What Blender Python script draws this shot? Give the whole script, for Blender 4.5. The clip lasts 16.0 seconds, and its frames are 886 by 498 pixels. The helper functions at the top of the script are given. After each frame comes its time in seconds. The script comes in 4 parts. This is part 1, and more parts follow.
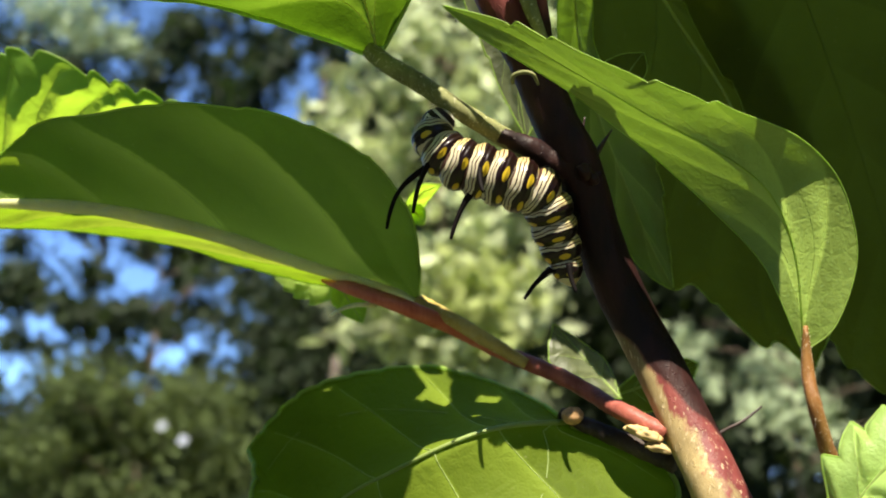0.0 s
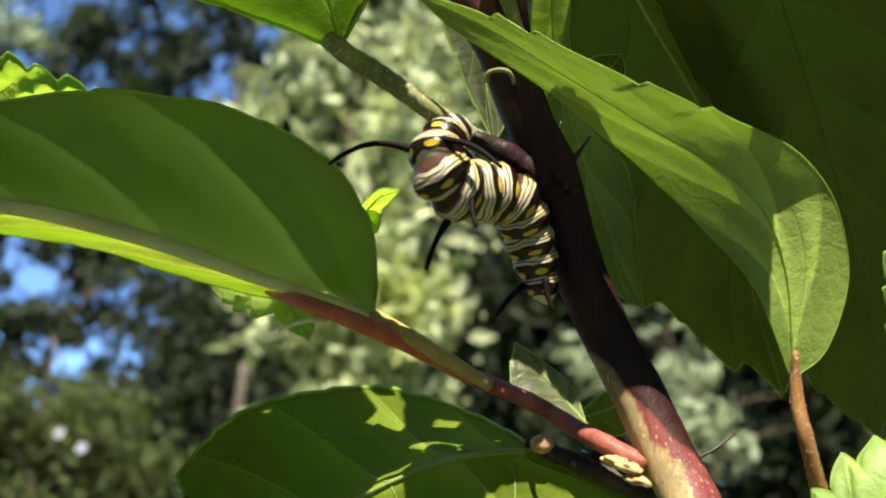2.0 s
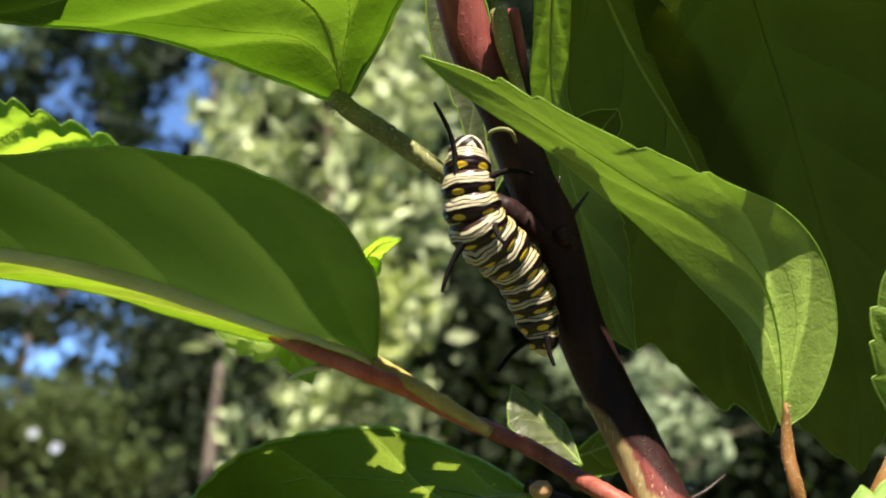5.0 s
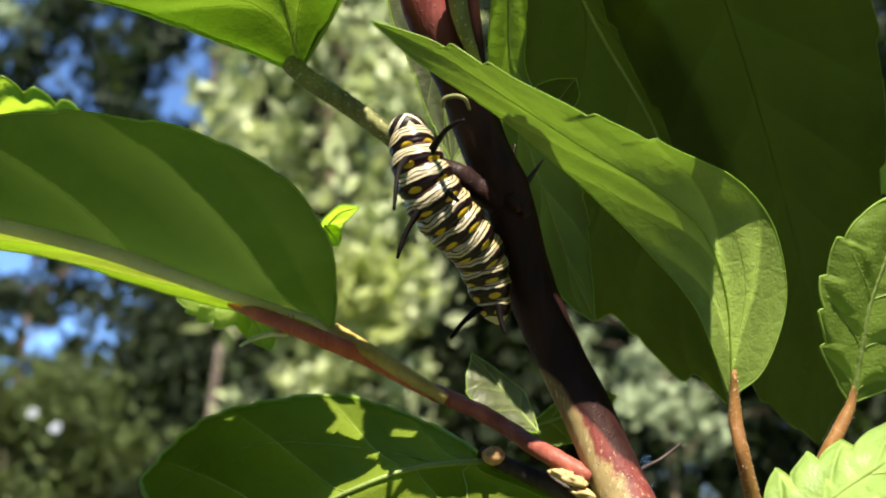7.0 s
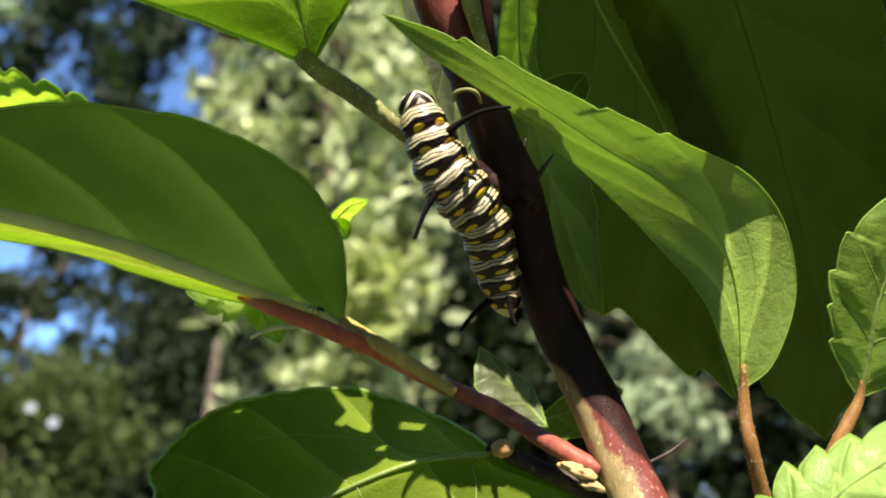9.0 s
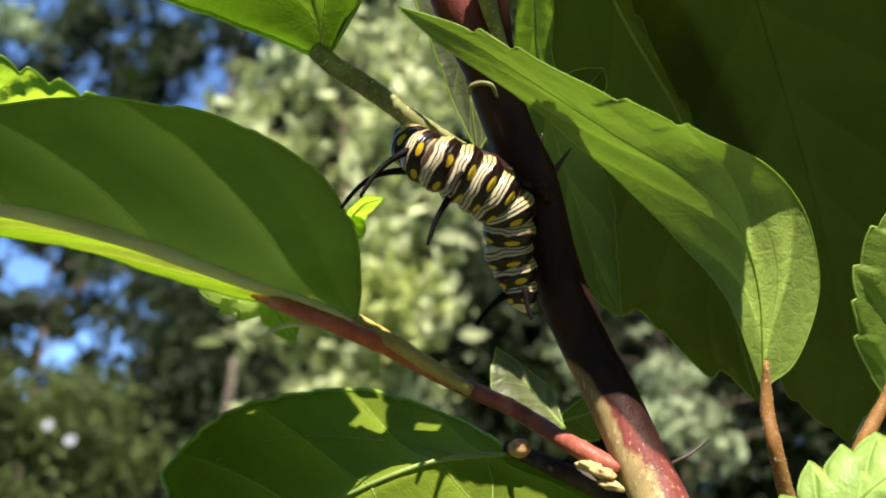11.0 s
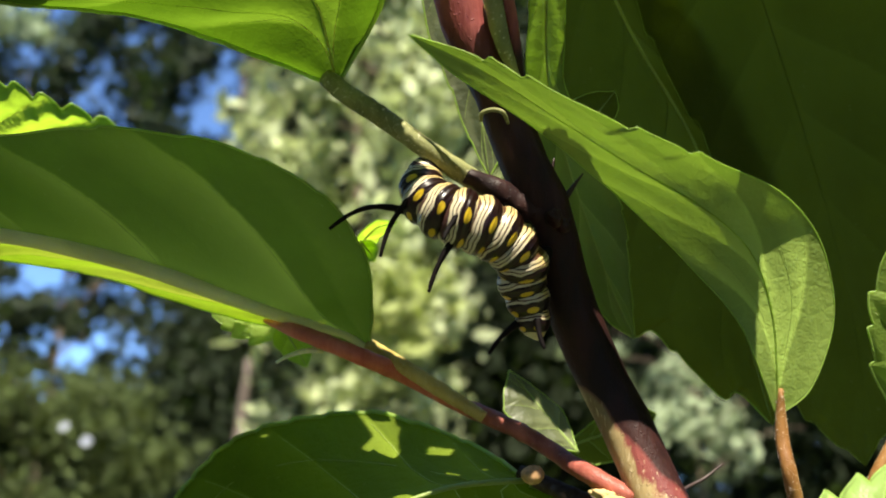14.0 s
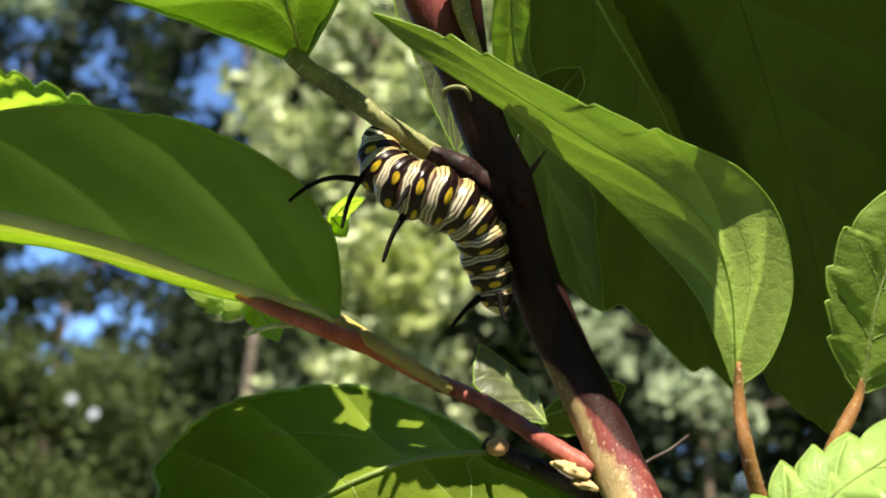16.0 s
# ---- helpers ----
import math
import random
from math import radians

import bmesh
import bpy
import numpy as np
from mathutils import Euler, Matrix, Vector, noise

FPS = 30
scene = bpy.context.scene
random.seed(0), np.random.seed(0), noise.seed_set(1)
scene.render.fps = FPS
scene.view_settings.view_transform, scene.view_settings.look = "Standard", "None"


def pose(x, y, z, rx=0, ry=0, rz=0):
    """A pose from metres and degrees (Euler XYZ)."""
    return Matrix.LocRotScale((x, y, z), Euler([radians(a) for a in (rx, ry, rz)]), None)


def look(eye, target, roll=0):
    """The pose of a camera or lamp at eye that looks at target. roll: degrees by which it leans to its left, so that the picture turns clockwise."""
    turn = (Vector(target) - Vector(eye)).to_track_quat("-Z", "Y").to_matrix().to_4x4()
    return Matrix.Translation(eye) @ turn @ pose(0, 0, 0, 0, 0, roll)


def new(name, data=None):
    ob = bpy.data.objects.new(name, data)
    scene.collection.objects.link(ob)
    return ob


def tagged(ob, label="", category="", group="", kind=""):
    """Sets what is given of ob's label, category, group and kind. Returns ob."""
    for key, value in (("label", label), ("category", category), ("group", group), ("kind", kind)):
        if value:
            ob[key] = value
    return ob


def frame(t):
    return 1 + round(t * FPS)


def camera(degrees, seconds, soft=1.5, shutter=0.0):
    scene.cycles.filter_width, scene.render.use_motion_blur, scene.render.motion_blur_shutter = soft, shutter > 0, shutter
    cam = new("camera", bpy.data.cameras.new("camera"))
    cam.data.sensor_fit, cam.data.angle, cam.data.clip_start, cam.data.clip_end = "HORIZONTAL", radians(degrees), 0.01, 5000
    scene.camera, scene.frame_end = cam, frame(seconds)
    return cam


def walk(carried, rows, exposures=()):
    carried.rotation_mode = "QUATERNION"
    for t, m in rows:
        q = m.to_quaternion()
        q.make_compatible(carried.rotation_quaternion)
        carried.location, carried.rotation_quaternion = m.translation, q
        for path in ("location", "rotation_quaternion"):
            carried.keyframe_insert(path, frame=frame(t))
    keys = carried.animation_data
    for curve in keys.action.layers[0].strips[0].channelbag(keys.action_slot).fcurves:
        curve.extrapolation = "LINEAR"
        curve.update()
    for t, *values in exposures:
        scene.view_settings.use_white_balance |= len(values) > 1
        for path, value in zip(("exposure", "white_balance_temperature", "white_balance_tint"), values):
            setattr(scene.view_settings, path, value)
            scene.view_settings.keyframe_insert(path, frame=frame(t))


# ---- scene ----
cam = camera(50, 16.0, soft=1.9)
cam.data.dof.use_dof = True
cam.data.dof.focus_distance = 0.128
cam.data.dof.aperture_fstop = 24.0
PATH = [
    (0, (0.00794, -0.13200, 1.21155), (-0.2351, 1.7851, 1.7270), 1.50),
    (0.5, (0.00470, -0.12282, 1.21242), (-0.1420, 1.7979, 1.7502), 1.08),
    (1, (0.00192, -0.11924, 1.21424), (-0.0916, 1.8041, 1.7545), 0.98),
    (1.5, (0.00245, -0.12067, 1.21562), (-0.0699, 1.8059, 1.7476), 1.10),
    (2, (-0.00020, -0.12120, 1.21502), (-0.0584, 1.8050, 1.7501), 1.23),
    (2.5, (-0.00079, -0.12336, 1.21793), (-0.0509, 1.8019, 1.7572), 1.10),
    (3, (-0.00275, -0.12448, 1.21848), (-0.0476, 1.8015, 1.7558), 1.05),
    (3.5, (-0.00449, -0.12476, 1.21889), (-0.0378, 1.8024, 1.7528), 1.02),
    (6, (-0.00302, -0.12726, 1.22183), (-0.0108, 1.8009, 1.7532), 1.01),
    (6.5, (-0.00214, -0.12657, 1.22021), (-0.0137, 1.8061, 1.7346), 1.17),
    (7, (0.00273, -0.12654, 1.21888), (-0.0081, 1.8103, 1.7176), 1.38),
    (7.5, (0.00044, -0.12607, 1.21753), (-0.0025, 1.8139, 1.7038), 1.44),
    (8, (0.00038, -0.12570, 1.21712), (-0.0004, 1.8154, 1.6989), 1.55),
    (8.5, (-0.00098, -0.12664, 1.21831), (-0.0090, 1.8139, 1.7022), 1.56),
    (9, (0.00114, -0.12680, 1.21828), (-0.0069, 1.8116, 1.7107), 1.63),
    (11.5, (0.00128, -0.12316, 1.21548), (-0.0464, 1.8011, 1.7585), 1.84),
    (12, (0.00548, -0.12228, 1.21607), (-0.0403, 1.7985, 1.7714), 1.71),
    (12.5, (0.00502, -0.12358, 1.21834), (-0.0375, 1.7972, 1.7740), 1.78),
    (13, (0.00348, -0.12263, 1.21508), (-0.0321, 1.8009, 1.7618), 1.76),
    (13.5, (0.00754, -0.12364, 1.21823), (-0.0483, 1.8006, 1.7607), 1.67),
    (14, (0.00131, -0.12500, 1.21934), (-0.0683, 1.8029, 1.7468), 1.78),
    (14.5, (0.00483, -0.12571, 1.21844), (-0.0362, 1.8109, 1.7162), 1.75),
    (15, (0.00688, -0.12604, 1.21796), (-0.0344, 1.8145, 1.7004), 1.36),
    (15.5, (0.00591, -0.12639, 1.21763), (-0.0532, 1.8150, 1.6945), 1.67),
    (16, (0.00677, -0.12646, 1.21957), (-0.0719, 1.8157, 1.6905), 1.65),
]
walk(cam, [(t, look(eye, target, roll)) for t, eye, target, roll in PATH], exposures=[(0.0, 1.35, 6900, 8), (16.0, 1.35, 6900, 8)])

# ---- light ----
# The plant's own axes: x across, y away, z up along the picture, origin at the stem's fork.
PLANT = pose(0.0112, -0.0024, 1.2592, 14.44, -1.33, -0.02)
SUN = (PLANT.to_3x3() @ Vector((0.05, -0.30, 0.95))).normalized()

sun = new("sun", bpy.data.lights.new("sun", "SUN"))
sun.data.energy, sun.data.angle, sun.data.color = 5.0, radians(0.53), (1.0, 0.93, 0.80)
sun.rotation_mode = "QUATERNION"
sun.rotation_quaternion = SUN.to_track_quat("Z", "Y")

world = bpy.data.worlds.new("sky")
scene.world = world
world.use_nodes = True
sky = world.node_tree.nodes.new("ShaderNodeTexSky")
sky.sky_type, sky.sun_disc = "NISHITA", False
sky.altitude, sky.dust_density, sky.ozone_density = 5000.0, 0.0, 8.0
sky.sun_elevation, sky.sun_rotation = math.asin(SUN.z), math.atan2(SUN.x, SUN.y)
world.node_tree.nodes["Background"].inputs["Strength"].default_value = 0.14
world.node_tree.links.new(sky.outputs["Color"], world.node_tree.nodes["Background"].inputs["Color"])


# ---- materials ----
class Nodes:
    """A node material under construction."""

    def __init__(self, name):
        self.mat = bpy.data.materials.new(name)
        self.mat.use_nodes = True
        self.tree = self.mat.node_tree
        self.bsdf = self.tree.nodes["Principled BSDF"]
        self.out = self.tree.nodes["Material Output"]

    def add(self, kind, settings=None, **inputs):
        n = self.tree.nodes.new("ShaderNode" + kind)
        for key, value in (settings or {}).items():
            if key == "operation":
                n.operation = value
            elif key == "blend":
                n.data_type, n.blend_type = "RGBA", value
            elif key == "feature":
                n.feature = value
            elif key == "bands":
                n.wave_type, n.bands_direction = "BANDS", value
        for key, value in inputs.items():
            self.set(n, key.replace("_", " "), value)
        return n

    def set(self, n, key, value):
        socket = n.inputs[int(key[1:])] if key[0] == "i" and key[1:].isdigit() else n.inputs[key]
        if isinstance(value, bpy.types.NodeSocket):
            self.tree.links.new(value, socket)
        else:
            socket.default_value = value

    def coords(self):
        return self.add("TexCoord").outputs["Object"]

    def noise(self, scale, detail=4.0, vector=None, rough=0.55):
        return self.add("TexNoise", Vector=vector or self.coords(), Scale=scale, Detail=detail, Roughness=rough).outputs["Fac"]

    def ramp(self, fac, stops, steps=False):
        n = self.add("ValToRGB", Fac=fac)
        e = n.color_ramp.elements
        n.color_ramp.interpolation = "CONSTANT" if steps else "LINEAR"
        while len(e) < len(stops):
            e.new(0.5)
        for el, (p, c) in zip(e, stops):
            el.position, el.color = p, (*c, 1) if len(c) == 3 else c
        return n.outputs["Color"]

    def mix(self, fac, a, b, blend="MIX"):
        n = self.add("Mix", {"blend": blend})
        self.set(n, "i0", fac)
        for i, v in ((6, a), (7, b)):
            self.set(n, "i%d" % i, (*v, 1) if isinstance(v, tuple) and len(v) == 3 else v)
        return n.outputs[2]

    def maths(self, op, a, b=0.0, c=0.0):
        return self.add("Math", {"operation": op}, i0=a, i1=b, i2=c).outputs[0]

    def bump(self, height, strength, distance):
        n = self.add("Bump", Height=height, Strength=strength, Distance=distance)
        self.set(self.bsdf, "Normal", n.outputs["Normal"])
        return n.outputs["Normal"]


def leaf_material(name, base, glow, thin=0.5, gloss=0.42, wax=0.5, bands=(1.4, 0.06, 2.0, 0.04)):
    """Leaf tissue: waxy skin over a blade that lets the sun through. base: its skin; glow: the light that it passes;
    bands: how strongly sheen is painted beside the veins.
    """
    m = Nodes(name)
    co = m.coords()
    big = m.noise(55.0, 3.0, co)
    net = m.add("TexVoronoi", {"feature": "DISTANCE_TO_EDGE"}, Vector=co, Scale=420.0).outputs["Distance"]
    fine = m.add("TexVoronoi", {"feature": "DISTANCE_TO_EDGE"}, Vector=co, Scale=1500.0).outputs["Distance"]
    lines = m.ramp(net, [(0.0, (1, 1, 1)), (0.10, (0, 0, 0))])
    skin = m.mix(m.ramp(big, [(0.3, (0, 0, 0)), (0.7, (1, 1, 1))]), tuple(v * 0.8 for v in base), tuple(min(1, v * 1.2) for v in base))
    speck = m.ramp(m.noise(900.0, 2.0, co), [(0.70, (0, 0, 0)), (0.76, (1, 1, 1))])
    skin = m.mix(m.maths("MULTIPLY", lines, 0.16), skin, tuple(min(1, v * 1.9) for v in base))
    skin = m.mix(m.maths("MULTIPLY", speck, 0.25), skin, (0.35, 0.36, 0.18))
    passed = m.mix(m.ramp(big, [(0.3, (0, 0, 0)), (0.7, (1, 1, 1))]), tuple(v * 0.85 for v in glow), tuple(min(1, v * 1.12) for v in glow))
    passed = m.mix(m.maths("MULTIPLY", lines, 0.22), passed, tuple(v * 0.6 for v in glow))
    passed = m.mix(m.ramp(m.noise(260.0, 4.0, co), [(0.45, (0, 0, 0)), (0.75, (0.4, 0.4, 0.4))]), passed, tuple(v * 0.7 for v in glow))
    # Pale bands beside the veins: sheen of the puckered blade painted as colour.
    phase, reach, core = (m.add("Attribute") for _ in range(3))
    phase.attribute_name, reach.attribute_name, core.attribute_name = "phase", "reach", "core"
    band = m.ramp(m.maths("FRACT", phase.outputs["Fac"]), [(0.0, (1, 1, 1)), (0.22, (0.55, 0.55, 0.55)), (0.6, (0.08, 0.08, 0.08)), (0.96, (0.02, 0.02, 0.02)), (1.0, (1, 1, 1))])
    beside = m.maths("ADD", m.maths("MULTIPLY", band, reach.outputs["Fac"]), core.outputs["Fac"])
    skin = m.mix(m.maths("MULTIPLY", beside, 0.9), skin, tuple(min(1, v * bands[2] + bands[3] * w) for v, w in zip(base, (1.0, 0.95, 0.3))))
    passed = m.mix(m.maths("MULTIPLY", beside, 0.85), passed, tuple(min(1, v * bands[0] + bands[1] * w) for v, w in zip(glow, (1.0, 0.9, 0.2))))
    m.set(m.bsdf, "Base Color", skin)
    m.set(m.bsdf, "Roughness", gloss)
    m.set(m.bsdf, "Specular IOR Level", wax)
    height = m.maths("ADD", m.maths("MULTIPLY", net, 0.7), m.maths("MULTIPLY", fine, 0.3))
    normal = m.bump(height, 0.35, 0.0006)
    tr = m.add("BsdfTranslucent", Color=passed, Normal=normal)
    mix = m.add("MixShader", i0=thin)
    m.tree.links.new(m.bsdf.outputs[0], mix.inputs[1])
    m.tree.links.new(tr.outputs[0], mix.inputs[2])
    m.tree.links.new(mix.outputs[0], m.out.inputs["Surface"])
    return m.mat


def bark_material(name, dark, light, scale=260.0, rough=0.5, fuzz=(0.6, 0.55, 0.4), fuzzy=0.15, old=None):
    """Young bark: streaks along the shoot, pale pores and down."""
    m = Nodes(name)
    co = m.coords()
    stretch = m.add("Mapping", Vector=co, Scale=(1.0, 1.0, 0.22)).outputs["Vector"]
    streak = m.noise(scale, 5.0, stretch, 0.65)
    patch = m.noise(scale * 0.28, 3.0, co)
    col = m.mix(m.ramp(m.maths("ADD", m.maths("MULTIPLY", streak, 0.5), m.maths("MULTIPLY", patch, 0.5)), [(0.38, (0, 0, 0)), (0.62, (1, 1, 1))]), dark, light)
    pores = m.ramp(m.noise(scale * 5, 2.0, co), [(0.62, (0, 0, 0)), (0.70, (1, 1, 1))])
    col = m.mix(m.maths("MULTIPLY", pores, fuzzy), col, fuzz)
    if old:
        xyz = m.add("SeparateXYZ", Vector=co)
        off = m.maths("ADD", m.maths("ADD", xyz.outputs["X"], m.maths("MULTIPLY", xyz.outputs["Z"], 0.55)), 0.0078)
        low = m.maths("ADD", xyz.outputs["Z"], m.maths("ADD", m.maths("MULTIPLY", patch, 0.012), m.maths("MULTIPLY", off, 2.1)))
        # Paler bark below a slanted shade edge: sunlight painted into the colour.
        sunned = m.add("MapRange", Value=low, i1=-0.0215, i2=-0.0232).outputs["Result"]
        col = m.mix(sunned, col, m.mix(m.ramp(streak, [(0.35, (0, 0, 0)), (0.65, (1, 1, 1))]), (0.12, 0.024, 0.024), (0.23, 0.060, 0.052)))
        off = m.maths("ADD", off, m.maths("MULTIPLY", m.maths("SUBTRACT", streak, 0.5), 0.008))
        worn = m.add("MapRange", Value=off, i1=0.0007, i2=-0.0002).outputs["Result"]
        col = m.mix(m.maths("MULTIPLY", sunned, worn), col, m.mix(m.ramp(patch, [(0.4, (0, 0, 0)), (0.6, (1, 1, 1))]), tuple(v * 0.45 for v in old), old))
        # The redder top length is painted sunlight as well.
        sunned_top = m.add("MapRange", Value=m.maths("ADD", xyz.outputs["Z"], m.maths("MULTIPLY", patch, 0.006)), i1=0.0225, i2=0.0270).outputs["Result"]
        col = m.mix(sunned_top, col, m.mix(m.ramp(streak, [(0.35, (0, 0, 0)), (0.65, (1, 1, 1))]), (0.17, 0.034, 0.034), (0.33, 0.095, 0.085)))
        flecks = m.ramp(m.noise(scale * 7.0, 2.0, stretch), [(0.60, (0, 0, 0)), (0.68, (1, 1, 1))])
        col = m.mix(m.maths("MULTIPLY", sunned, m.maths("MULTIPLY", flecks, 0.5)), col, (0.62, 0.50, 0.32))
    m.set(m.bsdf, "Base Color", col)
    m.set(m.bsdf, "Roughness", rough)
    m.set(m.bsdf, "Specular IOR Level", 0.25)
    m.bump(m.maths("ADD", streak, m.maths("MULTIPLY", pores, 0.12)), 0.5, 0.0008)
    return m.mat


def plain_material(name, colour, rough=0.5, vary=0.25, scale=400.0, gloss=0.5):
    m = Nodes(name)
    n = m.noise(scale, 4.0)
    m.set(m.bsdf, "Base Color", m.mix(m.ramp(n, [(0.3, (0, 0, 0)), (0.7, (1, 1, 1))]), tuple(v * (1 - vary) for v in colour), tuple(min(1, v * (1 + vary)) for v in colour)))
    m.set(m.bsdf, "Roughness", rough)
    m.set(m.bsdf, "Specular IOR Level", gloss)
    m.bump(n, 0.2, 0.0003)
    return m.mat


def crown_material(name, base, glow, spread=0.35):
    """Far foliage: every leaf has a tone of its own."""
    m = Nodes(name)
    r = m.add("NewGeometry").outputs["Random Per Island"]
    col = m.mix(r, tuple(v * (1 - spread) for v in base), tuple(min(1, v * (1 + spread)) for v in base))
    m.set(m.bsdf, "Base Color", col)
    m.set(m.bsdf, "Roughness", 0.65)
    m.set(m.bsdf, "Specular IOR Level", 0.25)
    tr = m.add("BsdfTranslucent", Color=(*glow, 1))
    mix = m.add("MixShader", i0=0.35)
    m.tree.links.new(m.bsdf.outputs[0], mix.inputs[1])
    m.tree.links.new(tr.outputs[0], mix.inputs[2])
    m.tree.links.new(mix.outputs[0], m.out.inputs["Surface"])
    return m.mat


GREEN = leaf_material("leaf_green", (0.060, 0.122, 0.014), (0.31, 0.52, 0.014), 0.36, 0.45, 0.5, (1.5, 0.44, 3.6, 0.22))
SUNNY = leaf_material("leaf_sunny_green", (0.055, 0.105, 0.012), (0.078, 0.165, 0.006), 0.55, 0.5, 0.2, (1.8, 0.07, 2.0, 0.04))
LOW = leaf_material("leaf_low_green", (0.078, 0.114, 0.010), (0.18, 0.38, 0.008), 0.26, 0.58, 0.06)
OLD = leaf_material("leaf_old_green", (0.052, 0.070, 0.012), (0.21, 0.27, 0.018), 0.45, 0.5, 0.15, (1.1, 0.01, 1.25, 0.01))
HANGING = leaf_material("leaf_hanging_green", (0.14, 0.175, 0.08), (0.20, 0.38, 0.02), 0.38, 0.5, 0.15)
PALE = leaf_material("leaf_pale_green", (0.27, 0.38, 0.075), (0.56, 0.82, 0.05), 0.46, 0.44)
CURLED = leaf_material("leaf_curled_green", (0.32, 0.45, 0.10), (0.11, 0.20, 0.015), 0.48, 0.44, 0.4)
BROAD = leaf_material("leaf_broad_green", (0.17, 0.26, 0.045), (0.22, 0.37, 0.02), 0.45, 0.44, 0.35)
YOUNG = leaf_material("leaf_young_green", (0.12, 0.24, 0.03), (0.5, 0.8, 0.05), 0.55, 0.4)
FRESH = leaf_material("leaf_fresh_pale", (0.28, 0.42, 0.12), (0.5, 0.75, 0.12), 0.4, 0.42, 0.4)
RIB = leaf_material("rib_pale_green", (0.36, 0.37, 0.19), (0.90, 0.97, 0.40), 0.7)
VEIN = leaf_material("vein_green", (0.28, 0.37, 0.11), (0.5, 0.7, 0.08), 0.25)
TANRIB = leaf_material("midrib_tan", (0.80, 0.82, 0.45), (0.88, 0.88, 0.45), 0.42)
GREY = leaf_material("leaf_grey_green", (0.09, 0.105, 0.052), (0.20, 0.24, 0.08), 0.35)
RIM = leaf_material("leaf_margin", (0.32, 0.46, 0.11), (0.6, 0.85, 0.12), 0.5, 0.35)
# Near-black base paints in the shade; sunlit ends are lightened in bark_material.
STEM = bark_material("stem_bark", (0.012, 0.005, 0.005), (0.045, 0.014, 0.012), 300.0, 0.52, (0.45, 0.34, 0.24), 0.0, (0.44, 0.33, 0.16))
DARKBARK = bark_material("dark_twig_bark", (0.02, 0.014, 0.012), (0.07, 0.05, 0.04), 380.0, 0.6, (0.3, 0.25, 0.2), 0.1)
FOOT = bark_material("shoot_foot_bark", (0.20, 0.052, 0.040), (0.46, 0.14, 0.10), 420.0, 0.42, (0.5, 0.4, 0.25), 0.15)
RED = bark_material("red_shoot_bark", (0.45, 0.10, 0.060), (0.68, 0.21, 0.13), 420.0, 0.40, (0.62, 0.5, 0.3), 0.12)
TWIG = bark_material("green_twig_bark", (0.11, 0.12, 0.042), (0.27, 0.275, 0.11), 420.0, 0.65, (0.58, 0.54, 0.36), 0.7)
STALK = bark_material("leaf_stalk", (0.19, 0.085, 0.026), (0.33, 0.17, 0.055), 420.0, 0.55, (0.7, 0.55, 0.4), 0.4)
DOWN = bark_material("downy_tan_stalk", (0.42, 0.31, 0.08), (0.58, 0.46, 0.16), 420.0, 0.7, (0.6, 0.52, 0.3), 0.5)
SCALE = plain_material("dry_bud_scale", (0.50, 0.36, 0.16), 0.7)
BUD = plain_material("downy_bud", (0.55, 0.32, 0.15), 0.85, 0.35, 1500.0)
THREAD = plain_material("pale_green_thread", (0.80, 0.88, 0.48), 0.5)
HAIR = plain_material("pale_hair", (0.7, 0.62, 0.5), 0.5)
THORN = plain_material("dark_bristle", (0.03, 0.014, 0.012), 0.5)


# ---- shapes ----
def part(name, bm, material, parent, label=""):
    """Links a bmesh as one smooth mesh object under a thing or a part."""
    me = bpy.data.meshes.new(name)
    for f in bm.faces:
        f.smooth = True
    bm.to_mesh(me)
    bm.free()
    me.materials.append(material)
    ob = new(name, me)
    ob.parent = parent
    return tagged(ob, label)


def mm(p):
    return Vector(p) * 0.001


def spline(points, n):
    """n + 1 evenly spaced places on a smooth curve through the points."""
    p = [Vector(q) for q in points]
    p = [2 * p[0] - p[1]] + p + [2 * p[-1] - p[-2]]
    fine = []
    for i in range(1, len(p) - 2):
        for k in range(24):
            t = k / 24
            a, b, c, d = p[i - 1:i + 3]
            fine.append(0.5 * (2 * b + (c - a) * t + (2 * a - 5 * b + 4 * c - d) * t * t + (3 * b - a - 3 * c + d) * t ** 3))
    fine.append(p[-2])
    far = [0.0]
    for a, b in zip(fine, fine[1:]):
        far.append(far[-1] + (b - a).length)
    out, k = [], 0
    for i in range(n + 1):
        want = far[-1] * i / n
        while k < len(far) - 2 and far[k + 1] < want:
            k += 1
        span = far[k + 1] - far[k]
        out.append(fine[k].lerp(fine[k + 1], (want - far[k]) / span if span else 0))
    return out


def tube(points, radii, sides=12, n=24, rough=0.0, seed=0, bm=None):
    """A tapered, closed tube along a curve; radii are spread evenly along it. rough: unevenness as a share of the radius."""
    bm = bm or bmesh.new()
    path = spline(points, n)
    rings = []
    up = Vector((0.31, 0.87, 0.4))
    for i, c in enumerate(path):
        d = (path[min(i + 1, n)] - path[max(i - 1, 0)]).normalized()
        a = d.cross(up).normalized()
        up = a.cross(d).normalized()
        x = i / n * (len(radii) - 1)
        k = min(int(x), len(radii) - 2)
        r = radii[k] + (radii[k + 1] - radii[k]) * (x - k)
        ring = []
        for s in range(sides):
            w = 2 * math.pi * s / sides
            o = a * math.cos(w) + up * math.sin(w)
            rr = r * (1 + rough * noise.noise((c * 900 + o * 1.4) + Vector((seed * 7.1, 0, 0))))
            ring.append(bm.verts.new(c + o * rr))
        rings.append(ring)
